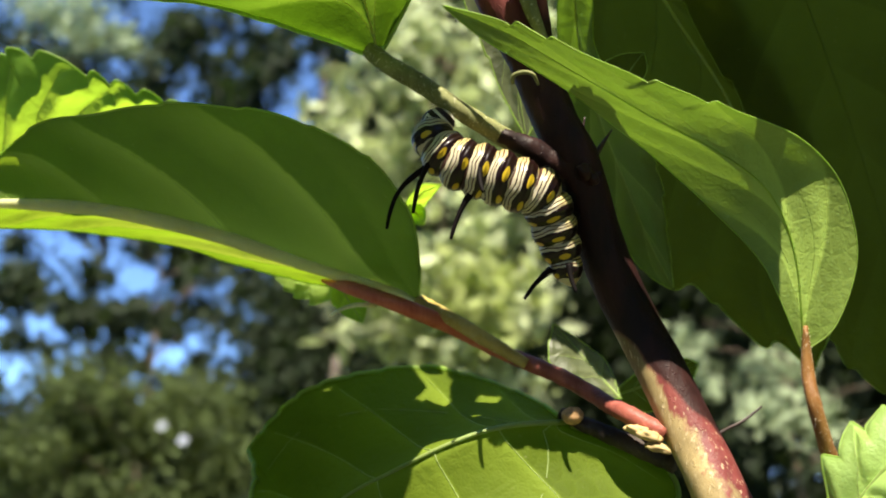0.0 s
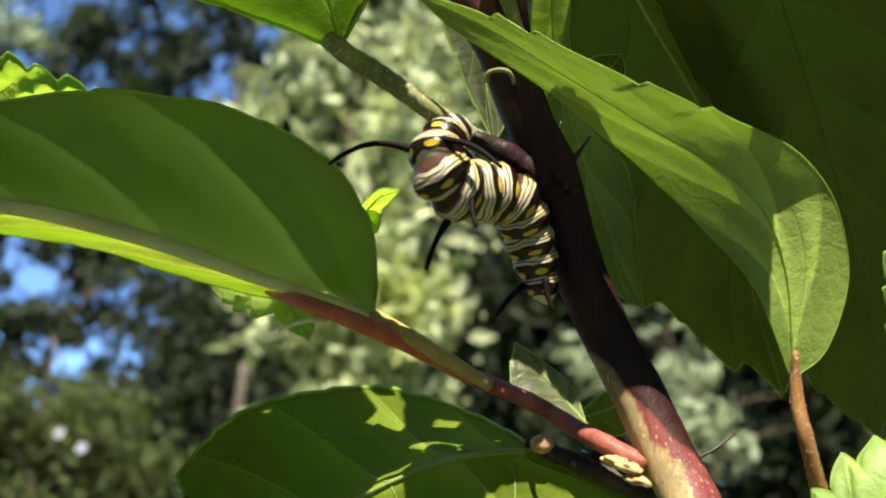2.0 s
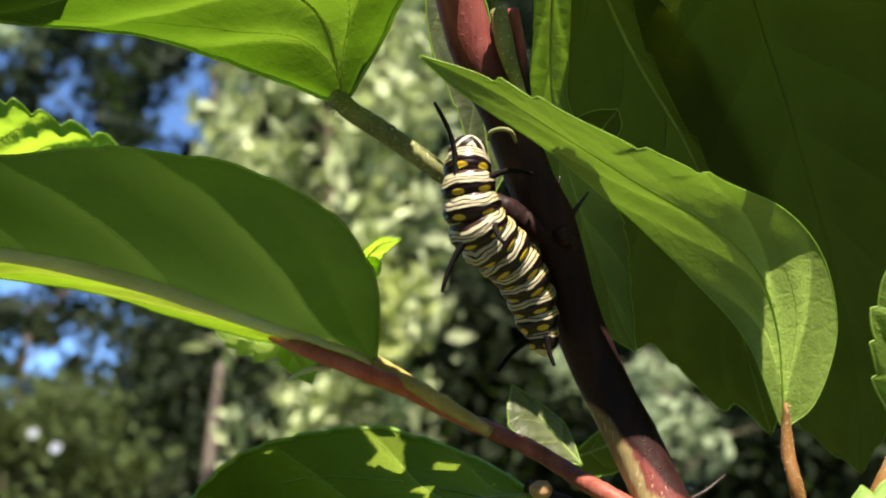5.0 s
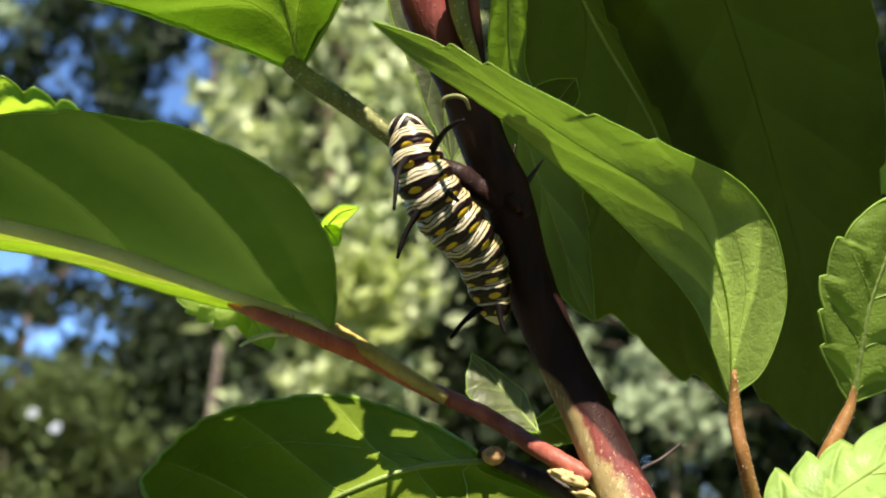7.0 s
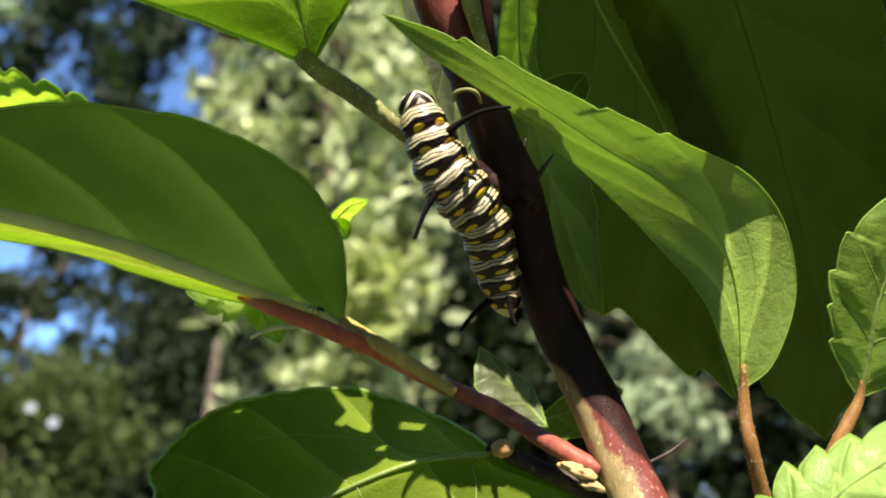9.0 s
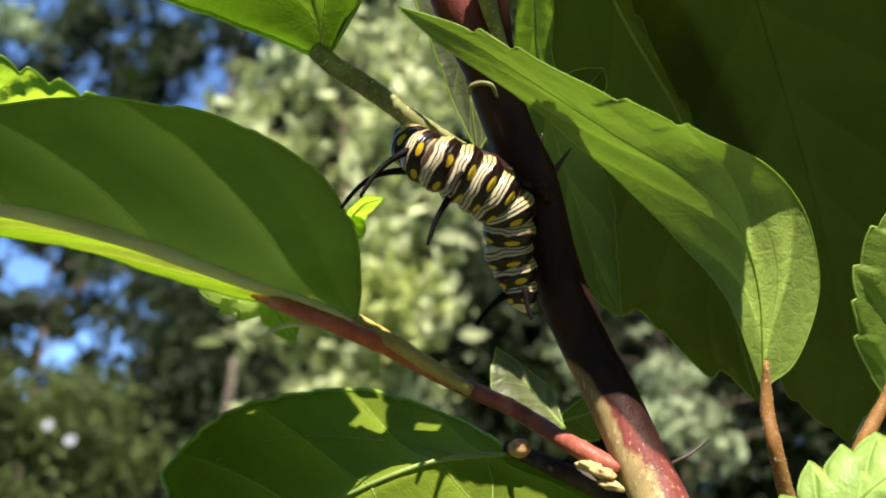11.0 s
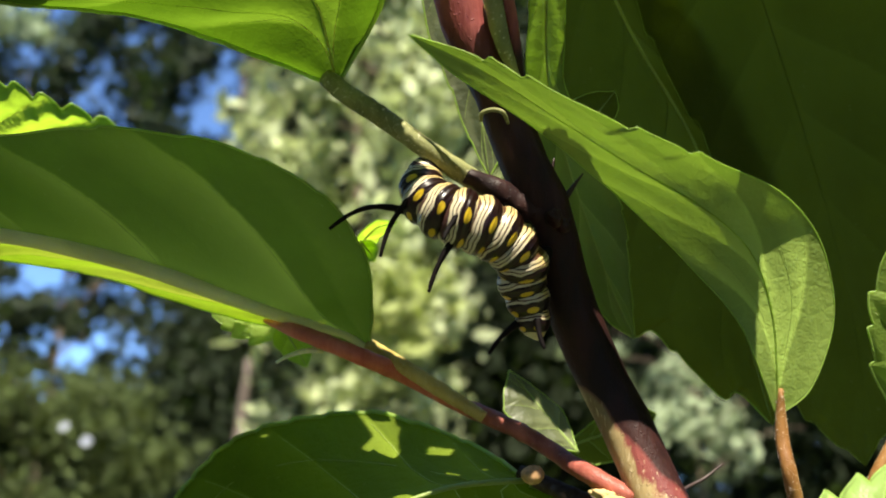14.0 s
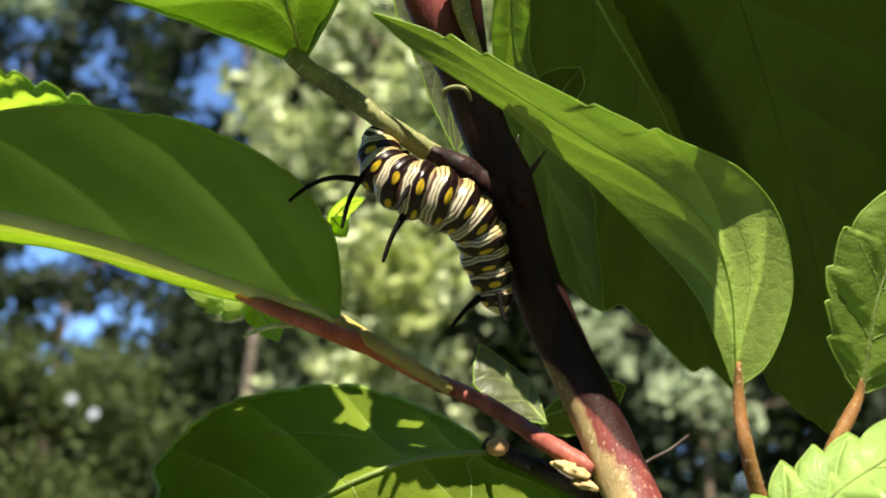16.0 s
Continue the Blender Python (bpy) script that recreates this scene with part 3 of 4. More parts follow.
    leaf(shrub, "sunlit pale leaf with a scalloped margin",
         [(29.0, -12.0, -51.4), (33.2, -14.0, -43.8), (37.9, -16.0, -37.7), (45.1, -18.0, -31.8), (53.1, -18.0, -27.8)],
         [(29.0, -12.0, -51.4), (29.7, -10.0, -40.7), (33.6, -9.0, -36.4), (40.8, -9.0, -33.0), (47.3, -9.0, -30.5), (52.2, -12.0, -27.5), (53.1, -18.0, -27.8)],
         [(29.0, -12.0, -51.4), (32.3, -20.0, -48.5), (39.7, -24.0, -43.2), (46.0, -24.0, -35.6), (53.1, -18.0, -27.8)],
         FRESH, teeth=7, tooth=2.4, veins=5, rib=0.4, pucker=0.9, seed=16)
    leaf(shrub, "mid-green leaf with strong veins on a short stalk",
         [(45.0, -4.0, -28.2), (45.8, -5.0, -21.2), (46.9, -6.0, -13.7), (50.4, -7.0, -4.9), (56.5, -8.0, 2.4)],
         [(44.6, -4.0, -28.2), (41.1, -5.0, -22.7), (39.9, -6.0, -16.7), (40.2, -6.5, -10.8), (42.5, -7.0, -5.6), (47.5, -7.0, -1.6), (56.5, -8.0, 2.4)],
         [(45.4, -4.0, -28.2), (51.4, -5.0, -24.9), (56.8, -6.0, -16.7), (58.5, -7.0, -6.3), (56.5, -8.0, 2.4)],
         BROAD, teeth=7, tooth=1.0, veins=5, rib=0.45, seed=17,
         stalk=[(45.2, -4.3, -25.5), (44.7, -4.3, -28.5), (43.2, -5.0, -31.0), (41.0, -6.0, -34.4), (38.0, -5.0, -42.1), (35.0, -5.0, -51.0)], stalk_radii=(0.3, 0.9, 0.95, 1.0, 1.2, 1.4))
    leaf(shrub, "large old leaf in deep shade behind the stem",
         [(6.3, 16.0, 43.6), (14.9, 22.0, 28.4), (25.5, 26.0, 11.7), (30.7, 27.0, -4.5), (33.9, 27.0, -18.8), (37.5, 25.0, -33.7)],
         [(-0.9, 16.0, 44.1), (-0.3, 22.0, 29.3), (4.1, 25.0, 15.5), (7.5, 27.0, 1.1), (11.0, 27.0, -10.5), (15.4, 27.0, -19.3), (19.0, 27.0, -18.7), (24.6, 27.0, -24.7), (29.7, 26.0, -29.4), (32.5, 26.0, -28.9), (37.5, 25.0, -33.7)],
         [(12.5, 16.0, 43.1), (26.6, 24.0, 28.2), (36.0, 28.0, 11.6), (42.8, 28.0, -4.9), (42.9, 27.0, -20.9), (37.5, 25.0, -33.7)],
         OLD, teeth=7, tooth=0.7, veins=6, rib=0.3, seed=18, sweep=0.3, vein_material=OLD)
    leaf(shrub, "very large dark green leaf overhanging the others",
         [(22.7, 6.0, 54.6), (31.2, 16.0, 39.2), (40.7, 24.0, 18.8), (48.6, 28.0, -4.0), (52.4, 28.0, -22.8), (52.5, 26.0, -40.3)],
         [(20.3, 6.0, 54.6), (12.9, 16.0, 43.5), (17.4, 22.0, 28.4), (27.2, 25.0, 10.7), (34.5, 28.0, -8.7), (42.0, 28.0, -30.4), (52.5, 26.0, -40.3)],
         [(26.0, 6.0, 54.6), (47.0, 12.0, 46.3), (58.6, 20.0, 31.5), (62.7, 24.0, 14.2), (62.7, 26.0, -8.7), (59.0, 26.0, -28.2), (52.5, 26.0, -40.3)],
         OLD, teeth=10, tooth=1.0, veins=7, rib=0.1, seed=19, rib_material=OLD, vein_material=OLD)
    leaf(shrub, "bright green hanging leaf behind the stem, dull where shaded",
         [(-0.1, 0.0, 35.5), (-0.1, 5.0, 24.7), (0.8, 9.0, 16.2), (3.7, 13.0, 7.1), (7.2, 17.0, -1.6), (11.2, 20.0, -11.6), (15.1, 22.0, -19.5)],
         [(-2.1, 0.0, 35.7), (-2.8, 5.0, 24.8), (-2.6, 9.0, 18.1), (-1.1, 13.0, 9.1), (1.4, 17.0, -0.5), (4.9, 20.0, -8.7), (10.3, 22.0, -16.4), (15.1, 22.0, -19.7)],
         [(2.3, 0.0, 35.4), (2.6, 5.0, 24.5), (3.0, 9.0, 17.8), (7.7, 13.0, 8.7), (12.6, 17.0, 0.0), (14.0, 20.0, -8.9), (15.1, 22.0, -19.5)],
         HANGING, teeth=7, tooth=0.5, veins=5, rib=0.2, seed=20)
    leaf(shrub, "dim tip of a small leaf beside the stem",
         [(4.3, 8.0, 8.5), (7.0, 8.0, 13.1), (10.0, 8.0, 17.0)],
         [(4.3, 8.0, 8.5), (3.7, 8.0, 14.9), (6.3, 8.0, 16.7), (10.0, 8.0, 17.0)],
         [(4.3, 8.0, 8.5), (8.6, 8.0, 11.3), (10.4, 8.0, 14.2), (10.0, 8.0, 17.0)],
         OLD, teeth=3, tooth=0.4, veins=3, rib=0.2, seed=29)
    leaf(shrub, "grey-green leaf strip hanging behind the stem",
         [(-16.4, 10.0, 45.6), (-13.0, 10.0, 28.9), (-10.1, 10.0, 18.9), (-8.0, 10.0, 4.7)],
         [(-18.0, 10.0, 45.6), (-17.6, 10.0, 28.9), (-14.5, 10.0, 19.7), (-10.9, 10.0, 10.5), (-8.0, 10.0, 4.7)],
         [(-13.0, 10.0, 45.6), (-8.0, 10.0, 28.9), (-5.5, 10.0, 18.9), (-5.9, 10.0, 9.7), (-8.0, 10.0, 4.7)],
         GREY, teeth=4, tooth=0.5, veins=5, rib=0.35, seed=21)
    leaf(shrub, "small folded grey-green leaf with fine teeth",
         [(5.7, 18.0, -36.7), (1.9, 20.0, -32.4), (-1.6, 22.0, -28.2), (-4.8, 22.0, -24.5)],
         [(5.7, 18.0, -36.7), (-0.9, 17.0, -34.9), (-5.7, 18.0, -30.3), (-4.8, 22.0, -24.5)],
         [(5.7, 18.0, -36.7), (3.9, 23.0, -31.5), (-0.6, 23.0, -27.4), (-4.8, 22.0, -24.5)],
         GREY, teeth=8, tooth=0.25, veins=4, rib=0.3, seed=22)
    leaf(shrub, "dark green leaf behind the stem",
         [(4.2, 26.0, -37.5), (11.0, 28.0, -35.6), (15.7, 28.0, -33.7), (19.6, 28.0, -32.3)],
         [(4.2, 26.0, -37.5), (9.0, 27.0, -40.5), (16.6, 28.0, -37.9), (19.6, 28.0, -32.3)],
         [(4.2, 26.0, -37.5), (9.9, 27.0, -33.0), (16.6, 28.0, -31.3), (19.6, 28.0, -32.3)],
         OLD, teeth=6, tooth=0.4, veins=4, rib=0.3, seed=23)
    leaf(shrub, "small bright sprouting leaf",
         [(-29.1, 22.0, -7.8), (-27.8, 20.0, -4.7), (-25.4, 16.0, -2.4), (-21.7, 12.0, -1.5)],
         [(-29.1, 22.0, -7.8), (-28.4, 18.0, -3.8), (-25.0, 13.0, -1.3), (-21.7, 12.0, -1.5)],
         [(-29.1, 22.0, -7.8), (-26.7, 22.0, -5.5), (-24.5, 18.0, -3.6), (-21.7, 12.0, -1.5)],
         YOUNG, teeth=4, tooth=0.4, veins=3, rib=0.25, seed=24)
    leaf(shrub, "small bright sprouting leaf",
         [(-27.8, 18.0, -4.3), (-26.9, 20.0, -5.6), (-26.4, 21.0, -6.4), (-26.0, 22.0, -7.4)],
         [(-27.8, 18.0, -4.3), (-28.6, 21.0, -6.0), (-27.6, 22.0, -7.3), (-26.0, 22.0, -7.4)],
         [(-27.8, 18.0, -4.3), (-25.9, 17.0, -4.3), (-25.2, 19.0, -5.6), (-26.0, 22.0, -7.4)],
         YOUNG, teeth=4, tooth=0.3, veins=3, rib=0.2, seed=25)
    leaf(shrub, "small toothed leaf under the shaded leaf",
         [(-32.6, 18.0, -14.8), (-37.0, 18.0, -15.3), (-43.2, 18.0, -15.6), (-52.0, 18.0, -14.4)],
         [(-32.6, 18.0, -14.8), (-37.0, 18.0, -18.4), (-43.2, 18.0, -20.3), (-48.1, 18.0, -18.6), (-52.0, 18.0, -14.4)],
         [(-32.6, 18.0, -14.8), (-37.0, 18.0, -13.1), (-43.2, 18.0, -12.2), (-52.0, 18.0, -14.4)],
         PALE, teeth=6, tooth=1.6, veins=4, rib=0.3, seed=26)
    leaf(shrub, "small bright leaf hanging below the red shoot",
         [(-39.7, 14.0, -16.4), (-38.0, 14.0, -19.0), (-36.7, 14.0, -21.1), (-35.4, 14.0, -23.4)],
         [(-39.7, 14.0, -16.4), (-40.6, 14.0, -19.4), (-38.4, 14.0, -22.0), (-35.4, 14.0, -23.4)],
         [(-39.7, 14.0, -16.4), (-35.9, 14.0, -17.7), (-34.7, 14.0, -20.7), (-35.4, 14.0, -23.4)],
         YOUNG, teeth=3, tooth=0.3, veins=3, rib=0.2, seed=27)
    part("stipule", tube([mm(p) for p in ((-32.2, 8.0, -20.3), (-33.8, 3.0, -19.9), (-35.6, -0.0, -20.3), (-37.0, -1.0, -21.1))], [0.0004, 0.0004, 0.00035, 0.0002], 6, 14), THREAD, shrub, "pale thread-like stipule")
    leaf(shrub, "yellowish leaf at the edge of the shade",
         [(72.2, 30.0, 17.0), (66.5, 32.0, 10.5), (61.7, 32.0, 4.8), (59.7, 32.0, -2.0)],
         [(72.2, 30.0, 17.0), (63.6, 32.0, 15.4), (59.7, 32.0, 7.7), (59.7, 32.0, -2.0)],
         [(72.2, 30.0, 17.0), (69.4, 32.0, 5.7), (63.6, 32.0, -1.0), (59.7, 32.0, -2.0)],
         PALE, teeth=5, tooth=0.8, veins=4, rib=0.4, seed=28)


leaves()


def shade_leaves():
    """Unseen leaves added just above the shrub, to shade the stem and the leaves behind it."""
    leaf(shrub, "unseen upper leaf added to shade the stem",
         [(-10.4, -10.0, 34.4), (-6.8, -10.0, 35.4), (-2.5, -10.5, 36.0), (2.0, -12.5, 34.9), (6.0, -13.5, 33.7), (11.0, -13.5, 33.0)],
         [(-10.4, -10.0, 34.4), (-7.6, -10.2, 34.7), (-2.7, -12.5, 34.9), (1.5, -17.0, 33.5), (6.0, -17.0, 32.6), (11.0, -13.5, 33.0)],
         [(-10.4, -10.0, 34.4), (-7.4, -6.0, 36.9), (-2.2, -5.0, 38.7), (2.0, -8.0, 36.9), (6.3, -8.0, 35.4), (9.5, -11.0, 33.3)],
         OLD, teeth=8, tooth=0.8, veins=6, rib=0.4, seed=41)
    leaf(shrub, "unseen upper leaf added to shade the end of the twig",
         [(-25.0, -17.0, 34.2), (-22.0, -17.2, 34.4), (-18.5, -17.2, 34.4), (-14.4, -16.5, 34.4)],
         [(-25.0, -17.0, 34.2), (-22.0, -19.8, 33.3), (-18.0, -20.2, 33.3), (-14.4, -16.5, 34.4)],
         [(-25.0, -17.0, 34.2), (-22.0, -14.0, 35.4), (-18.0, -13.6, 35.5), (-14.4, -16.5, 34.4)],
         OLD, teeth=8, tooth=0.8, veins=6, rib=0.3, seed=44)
    leaf(shrub, "small unseen upper leaf added to shade the low leaf",
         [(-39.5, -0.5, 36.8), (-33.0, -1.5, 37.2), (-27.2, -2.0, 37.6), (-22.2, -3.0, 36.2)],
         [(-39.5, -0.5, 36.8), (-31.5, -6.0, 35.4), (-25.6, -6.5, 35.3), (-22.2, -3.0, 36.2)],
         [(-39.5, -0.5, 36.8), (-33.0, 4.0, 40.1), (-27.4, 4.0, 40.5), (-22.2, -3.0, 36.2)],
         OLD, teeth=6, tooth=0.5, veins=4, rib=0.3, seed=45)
    leaf(shrub, "small unseen upper leaf added to shade the low leaf",
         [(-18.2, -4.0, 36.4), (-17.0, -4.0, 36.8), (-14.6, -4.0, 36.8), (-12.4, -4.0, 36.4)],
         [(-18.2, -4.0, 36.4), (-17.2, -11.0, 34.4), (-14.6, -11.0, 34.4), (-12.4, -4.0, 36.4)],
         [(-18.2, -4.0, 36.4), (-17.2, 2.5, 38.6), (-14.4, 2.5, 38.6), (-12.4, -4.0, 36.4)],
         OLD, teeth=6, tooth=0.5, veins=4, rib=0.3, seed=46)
    leaf(shrub, "unseen upper leaf added to shade the broad dark leaf",
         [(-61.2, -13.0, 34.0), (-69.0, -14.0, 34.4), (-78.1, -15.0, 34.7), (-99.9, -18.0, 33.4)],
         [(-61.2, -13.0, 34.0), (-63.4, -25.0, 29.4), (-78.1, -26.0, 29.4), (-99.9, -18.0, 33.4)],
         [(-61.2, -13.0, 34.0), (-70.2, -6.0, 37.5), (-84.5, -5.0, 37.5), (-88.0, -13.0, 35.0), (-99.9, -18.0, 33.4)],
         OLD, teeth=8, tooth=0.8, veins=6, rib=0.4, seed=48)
    leaf(shrub, "unseen upper leaf added to shade the leaves behind the stem",
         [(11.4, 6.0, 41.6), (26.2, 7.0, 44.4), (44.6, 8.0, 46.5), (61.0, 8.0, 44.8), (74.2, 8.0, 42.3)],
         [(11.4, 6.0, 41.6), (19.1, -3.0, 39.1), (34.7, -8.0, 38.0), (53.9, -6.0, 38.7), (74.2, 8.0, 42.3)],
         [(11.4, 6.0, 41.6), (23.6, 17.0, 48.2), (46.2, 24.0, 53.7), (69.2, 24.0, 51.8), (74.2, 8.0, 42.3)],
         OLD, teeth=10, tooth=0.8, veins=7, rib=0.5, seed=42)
    leaf(shrub, "unseen upper leaf added to shade the hanging leaf",
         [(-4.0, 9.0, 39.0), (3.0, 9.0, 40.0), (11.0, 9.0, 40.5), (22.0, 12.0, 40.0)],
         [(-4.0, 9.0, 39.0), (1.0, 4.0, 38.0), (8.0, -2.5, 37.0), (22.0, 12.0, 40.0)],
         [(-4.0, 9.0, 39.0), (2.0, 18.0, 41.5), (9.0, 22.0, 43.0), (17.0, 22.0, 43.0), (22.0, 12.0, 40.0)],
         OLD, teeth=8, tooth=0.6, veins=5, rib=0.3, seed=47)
    leaf(shrub, "narrow unseen upper leaf added to shade the curled leaf",
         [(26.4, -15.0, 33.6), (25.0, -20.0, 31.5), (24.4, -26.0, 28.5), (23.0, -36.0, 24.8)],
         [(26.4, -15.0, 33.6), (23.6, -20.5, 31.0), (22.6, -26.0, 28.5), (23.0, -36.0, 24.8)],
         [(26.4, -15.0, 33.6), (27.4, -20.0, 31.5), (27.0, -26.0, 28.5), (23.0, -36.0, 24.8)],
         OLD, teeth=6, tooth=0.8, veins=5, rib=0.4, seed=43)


shade_leaves()


# ---- trees behind ----
def crown(name, count, centre, radii, leaf_size, material, parent, clumps, seed, droop=0.3, label="", tight=0.4, hang=0.8):
    """Foliage: leaves gathered in clumps inside an uneven ellipsoid."""
    r = np.random.default_rng(seed)
    d = r.normal(size=(clumps, 3))
    d /= np.linalg.norm(d, axis=1)[:, None]
    spots = np.array(centre) + d * (r.uniform(0.15, 1.0, (clumps, 1)) ** 0.5) * np.array(radii)
    k = r.integers(0, clumps, count)
    c = spots[k] + r.normal(size=(count, 3)) * np.array((tight, tight, tight * hang))
    axis = r.normal(size=(count, 3)) + np.array((0, -0.2, -droop * 3))
    axis /= np.linalg.norm(axis, axis=1)[:, None]
    side = np.cross(axis, r.normal(size=(count, 3)))
    side /= np.linalg.norm(side, axis=1)[:, None]
    nrm = np.cross(axis, side)
    s = leaf_size * r.uniform(0.6, 1.4, (count, 1))
    pts = np.stack([c - axis * s, c + side * s * 0.42 + nrm * s * 0.12 - axis * s * 0.1, c + axis * s, c - side * s * 0.42 + nrm * s * 0.12 - axis * s * 0.1], 1).reshape(-1, 3)
    faces = np.arange(count * 4).reshape(-1, 4)
    me = bpy.data.meshes.new(name)
    me.from_pydata(pts.tolist(), [], np.concatenate([faces[:, (0, 1, 2)], faces[:, (0, 2, 3)]]).tolist())
    me.materials.append(material)
    ob = new(name, me)
    ob.parent = parent
    return tagged(ob, label)


WOOD = bark_material("tree_bark", (0.10, 0.075, 0.055), (0.26, 0.2, 0.15), 9.0, 0.85, (0.4, 0.36, 0.3), 0.1)


def tree(label, foot, height, spread, leaf_size, count, clumps, material, seed, low=0.25, droop=0.3, tight=0.4, trunk=0.16, category="tree", name="tree", hang=0.8):
    """A tapered trunk with limbs, and a crown of many small leaves."""
    ob = tagged(new(name), label, category)
    ob.location = foot
    rnd = random.Random(seed)
    top = Vector((rnd.uniform(-0.3, 0.3), rnd.uniform(-0.3, 0.3), height * 0.9))
    part("trunk", tube([Vector((0, 0, -0.1)), Vector((0.06, 0.05, height * 0.3)), top * 0.65 + Vector((0.1, 0, 0)), top], [trunk, trunk * 0.8, trunk * 0.5, trunk * 0.15], 12, 24, 0.1, seed), WOOD, ob)
    for k in range(7):
        z = height * (low + (0.85 - low) * k / 7)
        w = rnd.uniform(0, 6.28)
        reach = spread[0] * rnd.uniform(0.5, 0.9)
        a = Vector((0.05, 0.03, z))
        b = Vector((math.cos(w) * reach, math.sin(w) * reach * spread[1] / spread[0], z + reach * 0.5))
        part("limb", tube([a, a.lerp(b, 0.5) + Vector((0, 0, 0.1)), b], [trunk * 0.4, trunk * 0.25, trunk * 0.08], 8, 12, 0.1, seed + k), WOOD, ob)
    crown("crown", count, (0, 0, height * (1 + low) / 2), (spread[0], spread[1], height * (1 - low) / 2), leaf_size, material, ob, clumps, seed, droop, tight=tight, hang=hang)
    return ob


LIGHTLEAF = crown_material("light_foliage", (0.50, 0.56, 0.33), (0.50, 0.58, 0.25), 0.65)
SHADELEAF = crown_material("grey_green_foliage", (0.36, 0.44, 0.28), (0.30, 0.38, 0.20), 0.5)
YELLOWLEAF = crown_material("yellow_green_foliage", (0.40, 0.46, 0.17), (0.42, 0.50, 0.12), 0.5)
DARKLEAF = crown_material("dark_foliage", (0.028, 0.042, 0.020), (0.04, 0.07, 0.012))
MIDLEAF = crown_material("mid_foliage", (0.075, 0.105, 0.036), (0.12, 0.16, 0.03), 0.7)


PALEWOOD = bark_material("pale_dry_wood", (0.07, 0.055, 0.05), (0.22, 0.18, 0.155), 9.0, 0.85, (0.5, 0.45, 0.4), 0.1)


def trees():
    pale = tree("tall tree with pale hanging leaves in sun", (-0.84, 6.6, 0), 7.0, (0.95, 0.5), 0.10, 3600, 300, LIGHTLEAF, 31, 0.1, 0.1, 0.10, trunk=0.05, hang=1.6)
    # Near-black leaves behind the pale ones stand in for shade in the gaps.
    crown("inner_crown", 16000, (0, 0.75, 3.8), (0.9, 0.2, 3.3), 0.06, DARKLEAF, pale, 300, 131, 0.2, "near-black leaves added as shade between the pale ones", 0.1, 1.4)
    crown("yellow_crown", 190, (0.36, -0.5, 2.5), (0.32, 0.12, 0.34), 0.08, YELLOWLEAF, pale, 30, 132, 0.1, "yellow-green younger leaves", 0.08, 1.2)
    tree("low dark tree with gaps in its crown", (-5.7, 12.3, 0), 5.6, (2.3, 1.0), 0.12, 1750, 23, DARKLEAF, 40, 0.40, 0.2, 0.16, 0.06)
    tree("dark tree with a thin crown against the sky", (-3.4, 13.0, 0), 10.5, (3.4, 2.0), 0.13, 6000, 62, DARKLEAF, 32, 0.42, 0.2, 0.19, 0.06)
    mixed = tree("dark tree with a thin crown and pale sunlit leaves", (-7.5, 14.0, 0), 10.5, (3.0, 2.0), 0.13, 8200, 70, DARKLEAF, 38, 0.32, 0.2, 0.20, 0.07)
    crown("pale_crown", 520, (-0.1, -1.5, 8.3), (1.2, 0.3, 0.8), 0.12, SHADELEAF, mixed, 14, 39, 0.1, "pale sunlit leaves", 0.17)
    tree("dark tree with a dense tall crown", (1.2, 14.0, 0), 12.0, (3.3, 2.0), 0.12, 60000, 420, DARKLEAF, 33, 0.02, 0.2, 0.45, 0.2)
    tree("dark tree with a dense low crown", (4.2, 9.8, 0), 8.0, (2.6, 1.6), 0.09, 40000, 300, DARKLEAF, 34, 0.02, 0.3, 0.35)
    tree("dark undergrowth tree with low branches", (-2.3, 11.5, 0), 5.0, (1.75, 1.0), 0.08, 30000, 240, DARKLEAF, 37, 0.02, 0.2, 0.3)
    tree("soft green bush in half shade", (-3.95, 8.5, 0), 2.42, (1.25, 1.1), 0.05, 15000, 60, MIDLEAF, 35, 0.05, 0.1, 0.17, 0.06, "bush", "bush")
    tree("pale-leaved bush in the shade of trees", (1.7, 7.2, 0), 3.0, (0.9, 0.6), 0.07, 520, 9, SHADELEAF, 36, 0.5, 0.1, 0.12, 0.025, "bush", "bush")
    # Trees out of view on all sides, added only to dim the skylight.
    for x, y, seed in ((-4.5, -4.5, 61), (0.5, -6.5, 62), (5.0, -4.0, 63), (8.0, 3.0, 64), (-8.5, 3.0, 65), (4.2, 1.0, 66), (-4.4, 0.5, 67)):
        tree("dark tree added out of view to block skylight", (x, y, 0), 7.0, (2.6, 1.8), 0.13, 16000, 200, DARKLEAF, seed, 0.05, 0.2, 0.4, 0.2)
    trunk = tagged(new("dead_trunk"), "pale broken trunk in dark undergrowth", "tree trunk")
    trunk.location = (-2.0, 8.2, 0)
    part("trunk", tube([Vector((0, 0, -0.1)), Vector((0.02, 0, 0.9)), Vector((-0.02, 0.02, 1.7)), Vector((0.01, 0, 2.45))], [0.09, 0.07, 0.06, 0.03], 12, 24, 0.25, 77), PALEWOOD, trunk)
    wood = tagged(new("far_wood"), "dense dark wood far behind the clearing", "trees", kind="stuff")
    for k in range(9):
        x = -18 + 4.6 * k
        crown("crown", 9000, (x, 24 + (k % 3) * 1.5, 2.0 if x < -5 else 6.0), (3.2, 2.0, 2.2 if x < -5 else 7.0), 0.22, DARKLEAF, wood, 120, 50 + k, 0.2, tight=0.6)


def blossoms():
    white = plain_material("white_petal", (0.30, 0.34, 0.40), 0.6)
